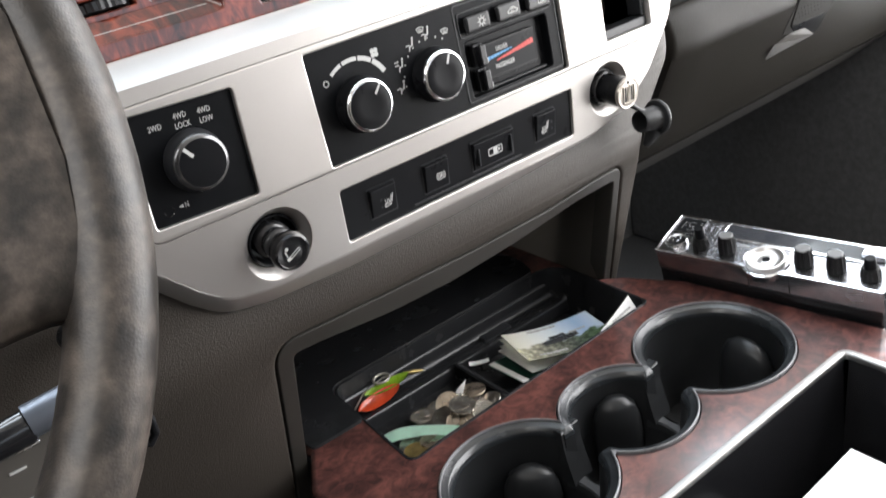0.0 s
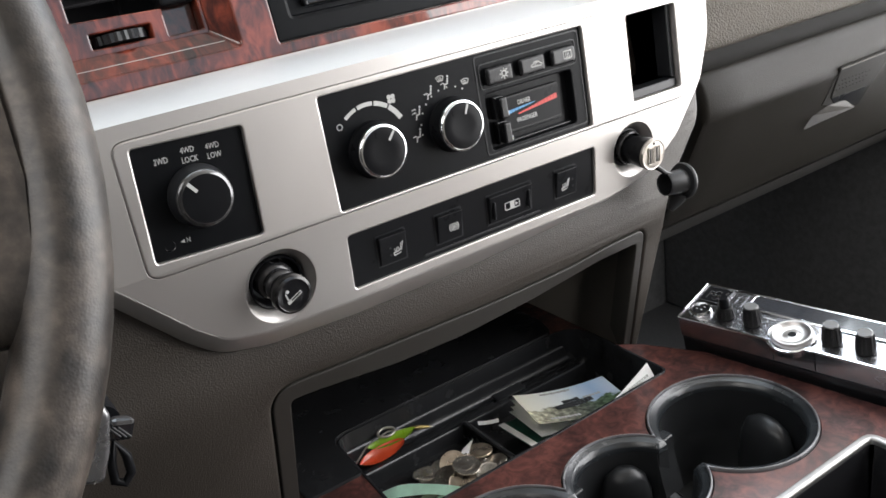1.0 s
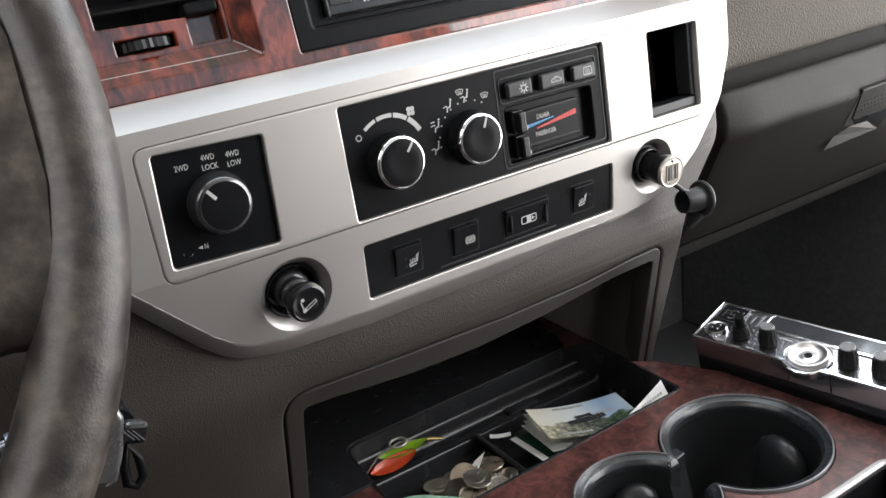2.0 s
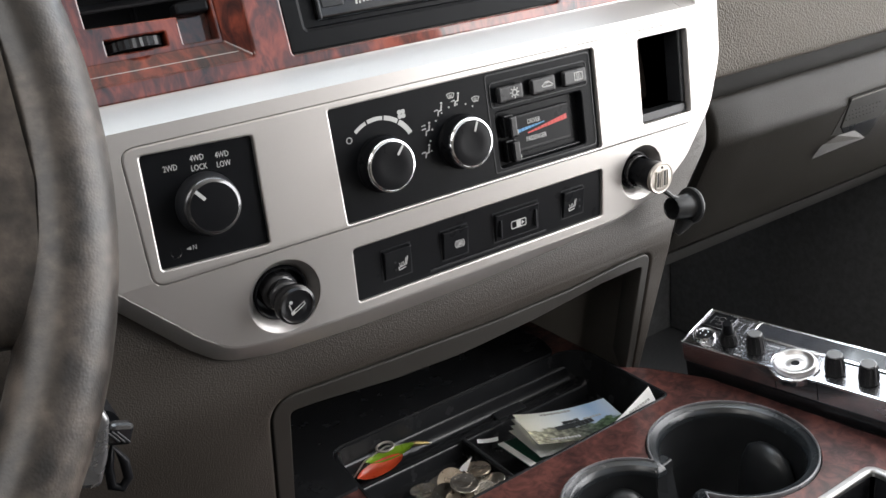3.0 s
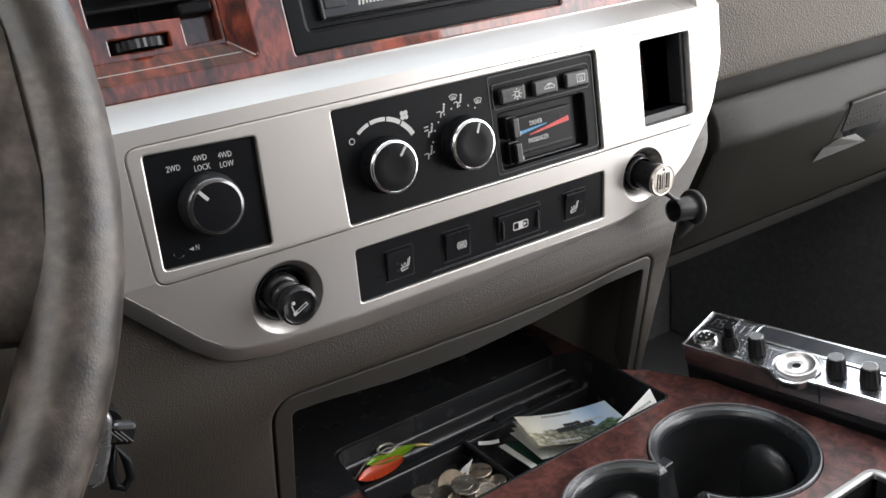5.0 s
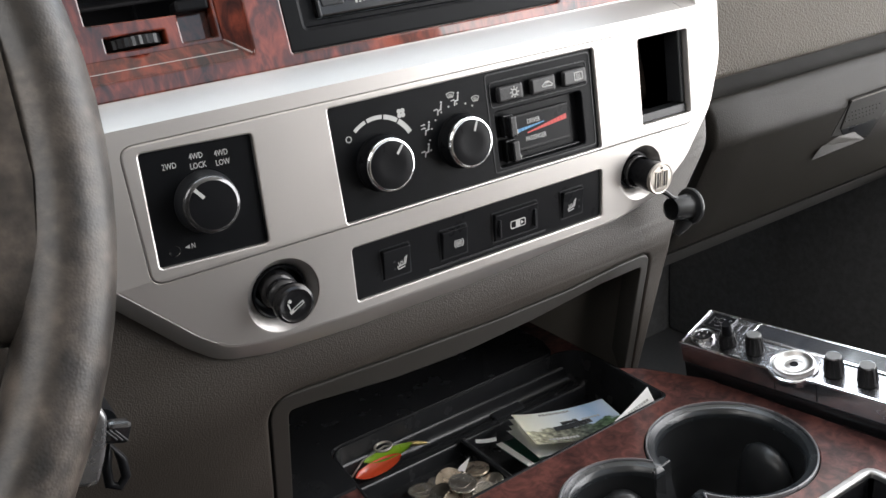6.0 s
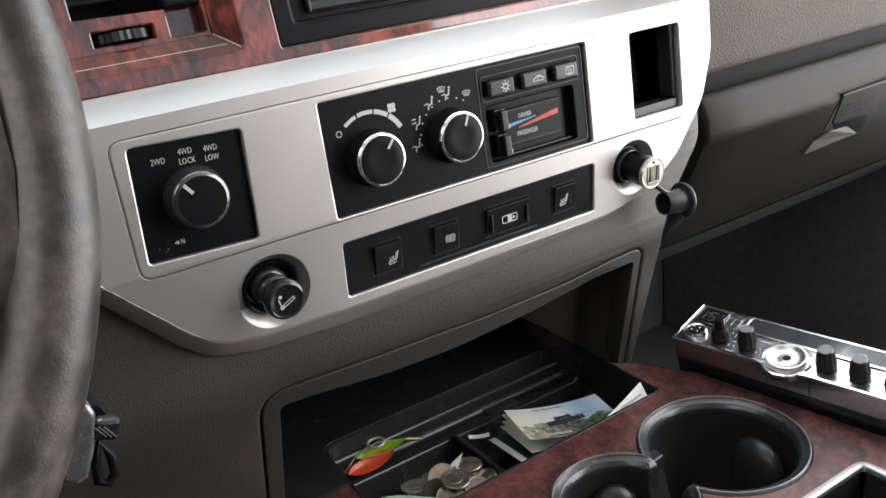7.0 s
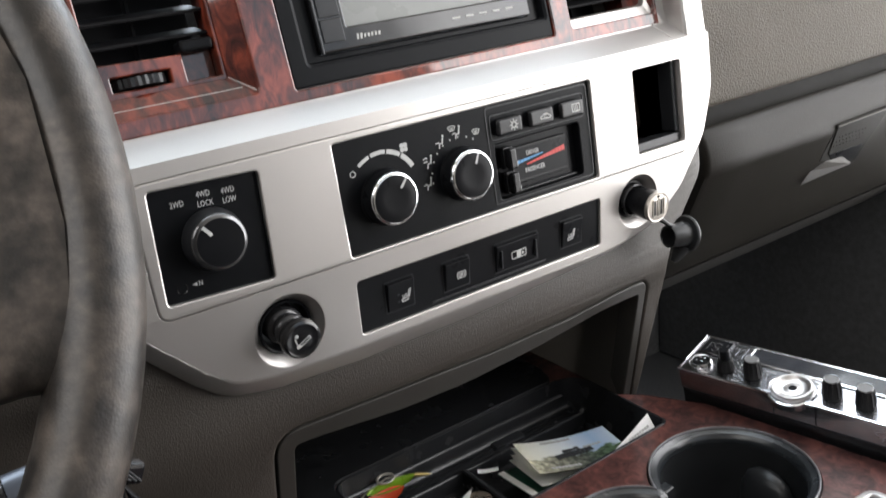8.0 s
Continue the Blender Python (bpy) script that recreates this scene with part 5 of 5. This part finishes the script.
    skyline = ramp(mr.outputs[0], [(0.0, (0.0, 0.0, 0.0)), (0.44, (0.0, 0.0, 0.0)), (0.50, (1.0, 1.0, 1.0)), (1.0, (1.0, 1.0, 1.0))])
    whole = n.new("ShaderNodeMix")
    whole.data_type = "RGBA"
    l.new(skyline, whole.inputs["Factor"])
    l.new(land.outputs["Result"], whole.inputs["A"])
    l.new(sky_print, whole.inputs["B"])
    l.new(whole.outputs["Result"], b.inputs["Base Color"])
    b.inputs["Roughness"].default_value = 0.25
    return m


def cards():
    pic = landscape_print()
    z = CONSOLE_Z
    specs = [("business_card", GREEN_CARD, (0.1860, 0.0305, z - 0.0335), (-5, 3, -2), "dark green card with a white edge in the tray", 0.001),
             ("business_card", PAPER, (0.1990, 0.0262, z - 0.0262), (-2, 4, -12), "white business card lying in the tray", 0.002),
             ("business_card", PAPER, (0.1972, 0.0264, z - 0.0282), (-1, 4, -5), "white business card lying in the tray", 0.003),
             ("business_card", PAPER, (0.2010, 0.0285, z - 0.0240), (-2, 5, -14), "white business card lying in the tray", 0.003)]
    for name, mat, at, turn, label, bow in specs:
        ob = part(name, sheet(0.088, 0.052, 0.0004, bow), mat)
        tagged_at(ob, pose(*at, *turn), label, "card", "cards in the tray")
        if mat is GREEN_CARD:
            part("white_edge", bar(-0.0400, 0.0, 0.0065, 0.0515, 0, 0.0012), PAPER, ob)
    ob = part("business_card", sheet(0.092, 0.060, 0.0004, 0.004), pic)
    tagged_at(ob, pose(0.2015, 0.0205, z - 0.0180, -5, 5, -16), "glossy landscape card on top of the pile", "card", "cards in the tray")
    def ink(x, y, w, h, turn):
        return bar(x, y, w, h, turn, 0.004 * (2 * x / 0.092) ** 2 + 0.0005)
    part("script_line", joined(*[ink(-0.030 + 0.0032 * k, -0.0235, 0.0024, 0.0022 + 0.0008 * (k % 3), 6) for k in range(9)]), WHITE_INK, ob)
    part("script_line", joined(*[ink(0.014 + 0.003 * k, 0.004, 0.0022, 0.0028, 8) for k in range(6)]), WHITE_INK, ob)
    part("title_line", joined(*[ink(-0.020 + 0.0034 * k, 0.024, 0.0027, 0.0026 + 0.0010 * (k % 2), 4) for k in range(9)]), GREY_INK, ob)
    shape = [ink(-0.016 + 0.0042 * k, -0.005 + 0.0005 * k, 0.0040, 0.0085 - 0.0004 * abs(k - 4), 4) for k in range(9)] + [ink(-0.006 + 0.0042 * k, 0.0034 + 0.0005 * k, 0.0040, 0.0052 - 0.0008 * (k % 3), 4) for k in range(4)]
    part("printed_shape", joined(*shape), DARK_INK, ob, "dark printed shape")
    leaf = bmesh.new()
    n = 14
    wave = [0.0008 * math.sin(5 * k / n) for k in range(n + 1)]
    low = [leaf.verts.new((0.1185 * k / n, 0.0, wave[k])) for k in range(n + 1)]
    high = [leaf.verts.new((0.1185 * k / n, 0.0030 + 0.0150 * max(0.0, 2 * k / n - 1) ** 1.2, wave[k])) for k in range(n + 1)]
    for k in range(n):
        leaf.faces.new((low[k], low[k + 1], high[k + 1], high[k])).smooth = True
    bmesh.ops.solidify(leaf, geom=leaf.faces[:], thickness=0.0004)
    bmesh.ops.recalc_face_normals(leaf, faces=leaf.faces[:])
    ob = part("folded_leaflet", leaf, PAPER)
    tagged_at(ob, pose(0.1515, -0.0205, z - 0.0085, 52, 0, 1), "white leaflet corner sticking up from the tray", "leaflet")
    part("print_line", joined(*[bar(0.086 + 0.0034 * k, 0.0050 + 0.0004 * k, 0.0026, 0.0022, 8, 0.0012) for k in range(8)]), GREY_INK, ob)
    part("red_border", bar(0.066, 0.0022, 0.009, 0.0028, 4, 0.0012), RED_INK, ob)
    ob = part("paper_slip", sheet(0.019, 0.005, 0.0004, 0.001), PAPER)
    tagged_at(ob, pose(0.1336, 0.0580, z - 0.0240, 10, 0, -30), "small white paper slip beside the cards", "paper")
    # mint paper band over the coins
    ribbon = bmesh.new()
    a, b, c = Vector((0.0130, 0.0480, z - 0.0345)), Vector((0.0385, 0.0385, z - 0.0275)), Vector((0.0620, 0.0010, z - 0.0300))
    prev = None
    for k in range(17):
        f = k / 16
        p = a.lerp(b, f).lerp(b.lerp(c, f), f)
        t = (a.lerp(b, f) - b.lerp(c, f)).normalized()
        w = Vector((-0.2, -0.35, 0.9)).cross(t).normalized() * 0.0052
        row = [ribbon.verts.new(p + w * s + Vector((0, 0, 0.0006 * math.sin(9 * f + s)))) for s in (-1, 0, 1)]
        if prev:
            for j in range(2):
                ribbon.faces.new((prev[j], row[j], row[j + 1], prev[j + 1])).smooth = True
        prev = row
    bmesh.ops.solidify(ribbon, geom=ribbon.faces[:], thickness=0.0004)
    bmesh.ops.recalc_face_normals(ribbon, faces=ribbon.faces[:])
    tagged(part("paper_band", ribbon, MINT), "mint green paper band lying over the coins", "paper band")
    scrap = bmesh.new()
    for x, y, h in ((0.0, 0.0, 0.0), (0.005, -0.006, 0.0005), (0.019, 0.006, 0.003), (0.006, 0.003, 0.001)):
        scrap.verts.new((x, y, h))
    scrap.faces.new(scrap.verts[:])
    bmesh.ops.solidify(scrap, geom=scrap.faces[:], thickness=0.0004)
    bmesh.ops.recalc_face_normals(scrap, faces=scrap.faces[:])
    tagged_at(part("paper_scrap", scrap, PAPER), pose(0.0900, 0.0420, z - 0.0270), "pale torn paper scrap stuck among the coins", "paper")


cards()


def fishing_lure():
    f = thing("fishing_lure", pose(0.047, 0.0905, CONSOLE_Z - 0.0300, 0, 0, -8), "lime and red-orange spoon lure with a split ring", "fishing lure")

    def spoon(length, width, cup):
        bm = bmesh.new()
        n, prev = 14, None
        for i in range(n + 1):
            t = -1 + 2 * i / n
            half = width / 2 * max(0.02, (1 - abs(t) ** 2.2)) ** 0.6
            ring = [bm.verts.new((length / 2 * t, half * s, cup * (t * t + s * s * 0.6))) for s in (-1, -0.6, 0, 0.6, 1)]
            if prev:
                for j in range(4):
                    bm.faces.new((prev[j], ring[j], ring[j + 1], prev[j + 1])).smooth = True
            prev = ring
        bmesh.ops.solidify(bm, geom=bm.faces[:], thickness=0.0008)
        bmesh.ops.recalc_face_normals(bm, faces=bm.faces[:])
        return bm
    part("orange_blade", moved(spoon(0.046, 0.0135, 0.003), pose(-0.0085, -0.0045, 0.0065, 36, -3, 8)), ORANGE, f, "red-orange blade")
    part("lime_blade", moved(spoon(0.046, 0.0105, 0.0025), pose(0.0045, 0.0020, 0.0115, 26, -4, -2)), LIME, f, "lime green blade")
    part("wire_shaft", tube([(-0.034, -0.003, 0.004), (-0.018, 0.006, 0.012), (0.004, 0.009, 0.0165), (0.022, 0.004, 0.015), (0.044, 0.000, 0.010)], 0.0008, 8), RING_STEEL, f, "bent wire shaft")
    ring = [(0.0020 + 0.0078 * math.cos(a), 0.0060 + 0.0050 * math.sin(a), 0.0185 + 0.0012 * math.sin(a)) for a in [2 * math.pi * k / 24 for k in range(24)]]
    part("split_ring", tube(ring, 0.0012, 8, closed=True), RING_STEEL, f, "steel split ring")
    part("swivel", tube([(0.024, 0.0035, 0.0148), (0.032, 0.0020, 0.013), (0.041, 0.0006, 0.0108)], [0.0016, 0.0022, 0.0014], 10), BRASS, f, "brass swivel")
    hook = [(-0.033 - 0.003 * math.sin(a), -0.003, 0.004 + 0.004 * math.cos(a)) for a in [math.pi * k / 8 for k in range(9)]]
    part("hook", tube(hook, 0.0007, 8), SATIN_CHROME, f, "small hook")


fishing_lure()


def bin_papers():
    ob = part("paper_packet", block(-0.055, -0.075, -0.004, 0.055, 0.075, 0.004, 0.001), PAPER)
    tagged_at(ob, pose(0.190, -0.322, CONSOLE_Z - 0.034, 3, 2, 3), "white folded papers standing in the storage bin", "papers")
    box = part("clear_case", block(-0.02, -0.03, -0.05, 0.02, 0.03, 0.0, 0.003), SCREEN)
    tagged_at(box, pose(0.165, -0.228, CONSOLE_Z - 0.082, 0, 0, 10), "smoky clear plastic case in the storage bin", "case")


bin_papers()


# ---- citizens' band radio beside the console ----
def cb_radio():
    L, WD = 0.2065, 0.0545
    m = pose(0.3194, -0.0004, 0.4803) @ Matrix(((0.1775, 0.9656, -0.1875, 0), (-0.9837, 0.1786, -0.0110, 0), (0.0229, 0.1865, 0.9818, 0), (0, 0, 0, 1)))
    r = thing("cb_radio", m, "chrome-faced two-way radio with black knobs standing beside the console", "two-way radio")
    # x along the face, y across it away from the driver, z out of the face
    bulge = [(0.0876, -0.0002), (0.0906, -0.0045), (0.0961, -0.0080), (0.1036, -0.0095), (0.1111, -0.0080), (0.1166, -0.0045), (0.1196, -0.0002)]
    part("fascia", plate([[(0, 0), (L, 0), (L, WD), (0, WD)]], 0.022, 0.0020, steps=3), DARK_CHROME, r, "smoky mirror chrome fascia")
    part("dial_lip", plate([bulge + [(0.1196, 0.002), (0.0876, 0.002)]], 0.007, 0.0010, steps=3, back=True), DARK_CHROME, r, "chrome lip under the dial")
    rim = [(L, WD), (0.0, WD), (0.0, 0.0), (0.082, 0.0), (0.0875, -0.0012)] + [(x, y - 0.0004) for x, y in bulge] + [(0.1225, -0.0012), (0.128, 0.0), (L, 0.0)]
    part("edge_bead", tube([(x, y, -0.0004) for x, y in rim], 0.0014, 8), CHROME, r, "bright chrome edge bead")
    part("dial_bead", tube([(0.1036 + 0.0205 * math.cos(a), 0.0120 + 0.0205 * math.sin(a), 0.0004) for a in [radians(-20 + 10 * k) for k in range(23)]], 0.0008, 8), CHROME, r, "chrome bead round the dial")
    part("fascia_seam", block(0.0905, -0.0006, -0.021, 0.0911, 0.001, -0.001, 0.0002), BLACK, r)
    part("fascia_seam", block(0.1275, -0.0006, -0.021, 0.1282, 0.001, -0.001, 0.0002), BLACK, r)
    part("chassis", block(0.004, 0.002, -0.20, L - 0.004, WD - 0.002, -0.0215, 0.002), BLACK, r, "black metal chassis")
    part("lower_strip", block(0.001, -0.0004, -0.040, L - 0.001, 0.010, -0.0222, 0.001), BLACK_GLOSS, r)
    part("top_window", plate([rrect(0.0515, 0.0335, 0.1825, 0.0525, 0.003)], 0.001, 0.0004, z=0.0012), SMOKED, r, "dark glossy display window")
    part("window_bezel", plate([rrect(0.048, 0.0310, 0.186, 0.0545, 0.004), rrect(0.052, 0.0340, 0.182, 0.0520, 0.003)], 0.002, 0.0007, z=0.0018), CHROME, r)
    # microphone socket
    jack = part("microphone_socket", lathe([(0.0105, 0.0), (0.0105, 0.0032), (0.0095, 0.0048), (0.0082, 0.0048), (0.0076, 0.0034)], 36), SATIN_CHROME, r, "four-pin metal microphone socket", pose(0.0156, 0.0136, 0))
    part("socket_face", lathe([(0.0078, 0.0030), (0.0, 0.0030)], 30), BLACK, jack)
    for a in (45, 135, 225, 315):
        part("pin", lathe([(0.0012, 0.003), (0.0012, 0.0055), (0, 0.006)], 10, centre=(0.0036 * math.cos(radians(a)), 0.0036 * math.sin(radians(a)), 0)), SATIN_CHROME, jack)
    part("badge", plate([rrect(0.0040, 0.0285, 0.0300, 0.0515, 0.0012)], 0.0012, 0.0003, z=0.0012), BLACK, r, "small black badge")
    shapes = [plate([rrect(0.0040, 0.0285, 0.0300, 0.0515, 0.0012), rrect(0.0050, 0.0295, 0.0290, 0.0505, 0.0008)], 0.0003, 0.0, z=0.0016), ring_mark(0.0175, 0.0430, 0.0032, 0.0013, 20, 330, 16, 0.0012), ring_mark(0.0175, 0.0365, 0.0030, 0.0013, -160, 150, 16, 0.0012)]
    shapes += [bar(0.0095, 0.0400, 0.0014, 0.0120, 0, 0.0012), bar(0.0115, 0.0445, 0.0034, 0.0013, 0, 0.0012), bar(0.0115, 0.0400, 0.0030, 0.0013, 0, 0.0012), bar(0.0245, 0.0400, 0.0014, 0.0140, -12, 0.0012), bar(0.0370, 0.0470, 0.0110, 0.0016, 0, 0.0), bar(0.0370, 0.0415, 0.0016, 0.0105, 0, 0.0), bar(0.0440, 0.0420, 0.0016, 0.0180, 0, 0.0)]
    for shape in shapes:
        part("badge_mark", shape, SATIN_CHROME, r)
    print_marks = [bar(0.0500 + 0.0024 * k, 0.0260, 0.0016, 0.0012, 0, 0.0) for k in range(4)] + [bar(0.0740 + 0.0024 * k, 0.0265, 0.0016, 0.0012, 0, 0.0) for k in range(4)] + [bar(0.0220 + 0.0024 * k, 0.0035, 0.0016, 0.0012, 0, 0.0) for k in range(3)] + [bar(0.0520 + 0.0024 * k, 0.0030, 0.0016, 0.0012, 0, 0.0) for k in range(3)]
    part("print_marks", joined(*print_marks), WHITE_INK, r)

    def knob(x, y, rad, h, double=False):
        prof = [(rad, 0.0), (rad, 0.001), (rad * 0.97, 0.002), (rad * 0.80, h - 0.001), (rad * 0.78, h - 0.0003), (rad * 0.75, h), (rad * 0.72, h), (rad * 0.71, h - 0.0006), (rad * 0.6, h - 0.0006), (0, h - 0.0006)]
        k = part("knob", lathe(prof, 24), KNOB_BLACK, r, "tapered black knob", pose(x, y, 0.0005))
        for i in range(12):
            a = 2 * math.pi * i / 12
            rib = block(-0.0006, -0.0005, 0.002, 0.0008, 0.0005, h - 0.002, 0.0002, 1)
            for v in rib.verts:
                f = (v.co.z - 0.002) / (h - 0.004)
                v.co.x += rad * (0.97 - 0.17 * f)
            part("rib", moved(rib, pose(0, 0, 0, 0, 0, math.degrees(a))), KNOB_BLACK, k)
        if double:
            up = part("inner_knob", lathe([(rad * 0.62, h - 0.001), (rad * 0.60, h + 0.002), (rad * 0.55, h + 0.0085), (rad * 0.5, h + 0.0095), (0, h + 0.0095)], 24), BLACK, k, "small inner knob")
        else:
            # cap colour carries the light on the knob's flat top
            part("knob_cap", lathe([(rad * 0.70, h - 0.0006), (rad * 0.70, h - 0.0001), (rad * 0.67, h + 0.0002), (rad * 0.64, h + 0.0002), (0, h + 0.0002)], 24), CAP_GREY, k, "knob cap in light grey for its lit top")
            part("cap_ring", lathe([(rad * 0.78, h - 0.0012), (rad * 0.79, h - 0.0002), (rad * 0.76, h + 0.0004), (rad * 0.71, h + 0.0003)], 24), SATIN_GREY, k, "worn ring of the cap")
        dots = [slab(circle((rad + 0.004) * math.cos(radians(a)), (rad + 0.004) * math.sin(radians(a)), 0.0006, 6), 0.0002, z=0.0) for a in range(-30, 211, 30)]
        part("scale_dots", joined(*dots), WHITE_INK, k)
    knob(0.0396, 0.0160, 0.0082, 0.0112, True)
    knob(0.0658, 0.0158, 0.0079, 0.0180)
    knob(0.1358, 0.0165, 0.0079, 0.0180)
    knob(0.1632, 0.0165, 0.0079, 0.0180)
    knob(0.1912, 0.0160, 0.0082, 0.0112, True)
    # bare channel dial: dished ring with a dark shaft hole
    dial = part("channel_dial", lathe([(0.0178, 0.0), (0.0178, 0.0022), (0.0168, 0.0040), (0.0152, 0.0040), (0.0138, 0.0020), (0.0128, 0.0010), (0.0060, 0.0006), (0.0042, 0.0018), (0.0036, 0.0018)], 44), DIAL_METAL, r, "dished chrome channel dial without its knob", pose(0.1036, 0.0120, 0))
    part("shaft_hole", lathe([(0.0037, 0.0016), (0.0037, 0.0010), (0, 0.0010)], 20), BLACK, dial)
    part("rotary_switch", block(0.176, 0.036, 0.001, 0.196, 0.048, 0.006, 0.001), DARK_CHROME, r)


cb_radio()


# ---- steering wheel, column, key ----
def steering_wheel():
    tilt = 26.0
    m = pose(-0.4018, -0.1912, 0.8475) @ Matrix(((1, 0, 0, 0), (0, math.sin(radians(tilt)), -math.cos(radians(tilt)), 0), (0, math.cos(radians(tilt)), math.sin(radians(tilt)), 0), (0, 0, 0, 1)))
    w = thing("steering_wheel", m, "worn taupe leather steering wheel", "steering wheel")
    R = 0.212
    n = 96
    bm = bmesh.new()
    seg = 20
    rings = []
    for k in range(n):
        a = 2 * math.pi * k / n
        ring = []
        for j in range(seg):
            b = 2 * math.pi * j / seg
            rr, zz = 0.0150 * math.cos(b), 0.0175 * math.sin(b)
            ring.append(bm.verts.new(((R + rr) * math.cos(a), (R + rr) * math.sin(a), zz)))
        rings.append(ring)
    for k in range(n):
        for j in range(seg):
            bm.faces.new((rings[k - 1][j - 1], rings[k][j - 1], rings[k][j], rings[k - 1][j])).smooth = True
    part("rim", bm, LEATHER, w, "worn taupe leather rim")
    hub = lathe([(0.0, 0.02), (0.05, 0.018), (0.085, 0.006), (0.095, -0.012), (0.088, -0.04), (0.0, -0.045)], 48)
    part("hub", hub, LEATHER, w, "taupe hub pad")
    for side in (1, -1):
        bm = bmesh.new()
        prev = None
        for i in range(15):
            f = i / 14
            x = 0.07 + (R - 0.010 - 0.07) * f
            lo = -0.084 - 0.014 * (max(0, f - 0.75) / 0.25) ** 2
            hi = 0.118
            th = 0.0152 - 0.001 * f
            ring = []
            for k in range(24):
                a = 2 * math.pi * k / 24
                cx, cz = math.cos(a), math.sin(a)
                ring.append(bm.verts.new((side * x, (lo + hi) / 2 + (hi - lo) / 2 * math.copysign(abs(cx) ** 0.6, cx), th * math.copysign(abs(cz) ** 0.7, cz))))
            if prev:
                for j in range(24):
                    bm.faces.new((prev[j - 1], prev[j], ring[j], ring[j - 1])).smooth = True
            prev = ring
        for v in bm.verts:
            far = math.hypot(v.co.x, v.co.y)
            if far > R - 0.010:
                v.co.x, v.co.y = v.co.x * (R - 0.010) / far, v.co.y * (R - 0.010) / far
        bmesh.ops.recalc_face_normals(bm, faces=bm.faces[:])
        part("spoke", bm, LEATHER, w)
    col = thing("steering_column", m, "dark taupe steering column shroud", "steering column")
    part("shroud", lathe([(0.062, -0.05), (0.070, -0.09), (0.075, -0.20), (0.07, -0.34)], 40), DARK_TAUPE, col)


steering_wheel()


def ignition_key():
    k = thing("ignition_key", pose(0, -0.100, 0, 90, 0, 0), "worn grey key fob hanging from the ignition key", "key")
    fob = plate([roundpoly([(-0.2100, 0.6360, 0.004), (-0.1985, 0.6315, 0.004), (-0.1915, 0.6470, 0.02), (-0.1862, 0.6660, 0.006), (-0.1880, 0.6725, 0.003), (-0.1990, 0.6720, 0.004), (-0.2080, 0.6600, 0.01)])], 0.009, 0.0028, back=True, steps=4)
    part("fob", fob, SATIN_GREY, k, "worn satin grey fob")
    part("bright_dash", bar(-0.2015, 0.6352, 0.0045, 0.0010, 18, 0.0), CHROME, k)
    part("lock_barrel", tube([(-0.190, 0.655, -0.016), (-0.190, 0.655, -0.100)], 0.010, 20), BLACK, k, "black lock barrel in the dash")
    head = block(-0.0065, -0.0060, -0.004, 0.0065, 0.0060, 0.004, 0.0025, 2)
    part("key_head", moved(head, pose(-0.1830, 0.6525, -0.010, 0, 10, -25)), BLACK_GLOSS, k, "black key head")
    for i in range(3):
        part("key_ridge", moved(block(-0.0006, -0.0048, 0.0, 0.0006, 0.0048, 0.0012, 0.0004), pose(-0.1868 + 0.0024 * i, 0.6540 - 0.0012 * i, -0.0058, 0, 10, 30)), GREY_PLASTIC, k)
    loop = [(-0.1868, 0.6440, -0.014), (-0.1835, 0.6340, -0.013), (-0.1838, 0.6245, -0.012), (-0.1880, 0.6200, -0.012), (-0.1925, 0.6225, -0.013), (-0.1915, 0.6330, -0.014)]
    part("strap", tube(loop, 0.0026, 10, closed=True), BLACK, k, "dark strap loop")
    s = thing("shift_lever", pose(-0.237, -0.100, 0.6705), "blue-grey metal column shift lever with a dark sleeve", "lever")
    part("sleeve", tube([(-0.060, 0, -0.004), (-0.002, 0, -0.0005), (0.0, 0, -0.0005)], [0.0086, 0.0086, 0.0078], 24), BLACK_GLOSS, s, "glossy black sleeve")
    part("shaft", tube([(-0.001, 0.0, 0.0015), (0.027, 0.0, 0.0030)], 0.0086, 24), LEVER_METAL, s, "blue-grey metal shaft")
    guard = part("guard", block(-0.070, 0.004, -0.075, 0.014, 0.014, -0.0098, 0.0015), TAUPE, s, "grey guard panel under the lever")
    part("guard_lip", block(-0.070, -0.0005, -0.0115, 0.001, 0.006, -0.0098, 0.0006), SATIN_CHROME, guard, "bright lip")
    for x, z in ((-0.0130, -0.0220), (-0.0110, -0.0400)):
        part("guard_mark", moved(block(-0.0042, -0.0006, -0.0007, 0.0042, 0.0006, 0.0007, 0.0003), pose(x, 0.0036, z)), WHITE_INK, guard, "light dash")


ignition_key()
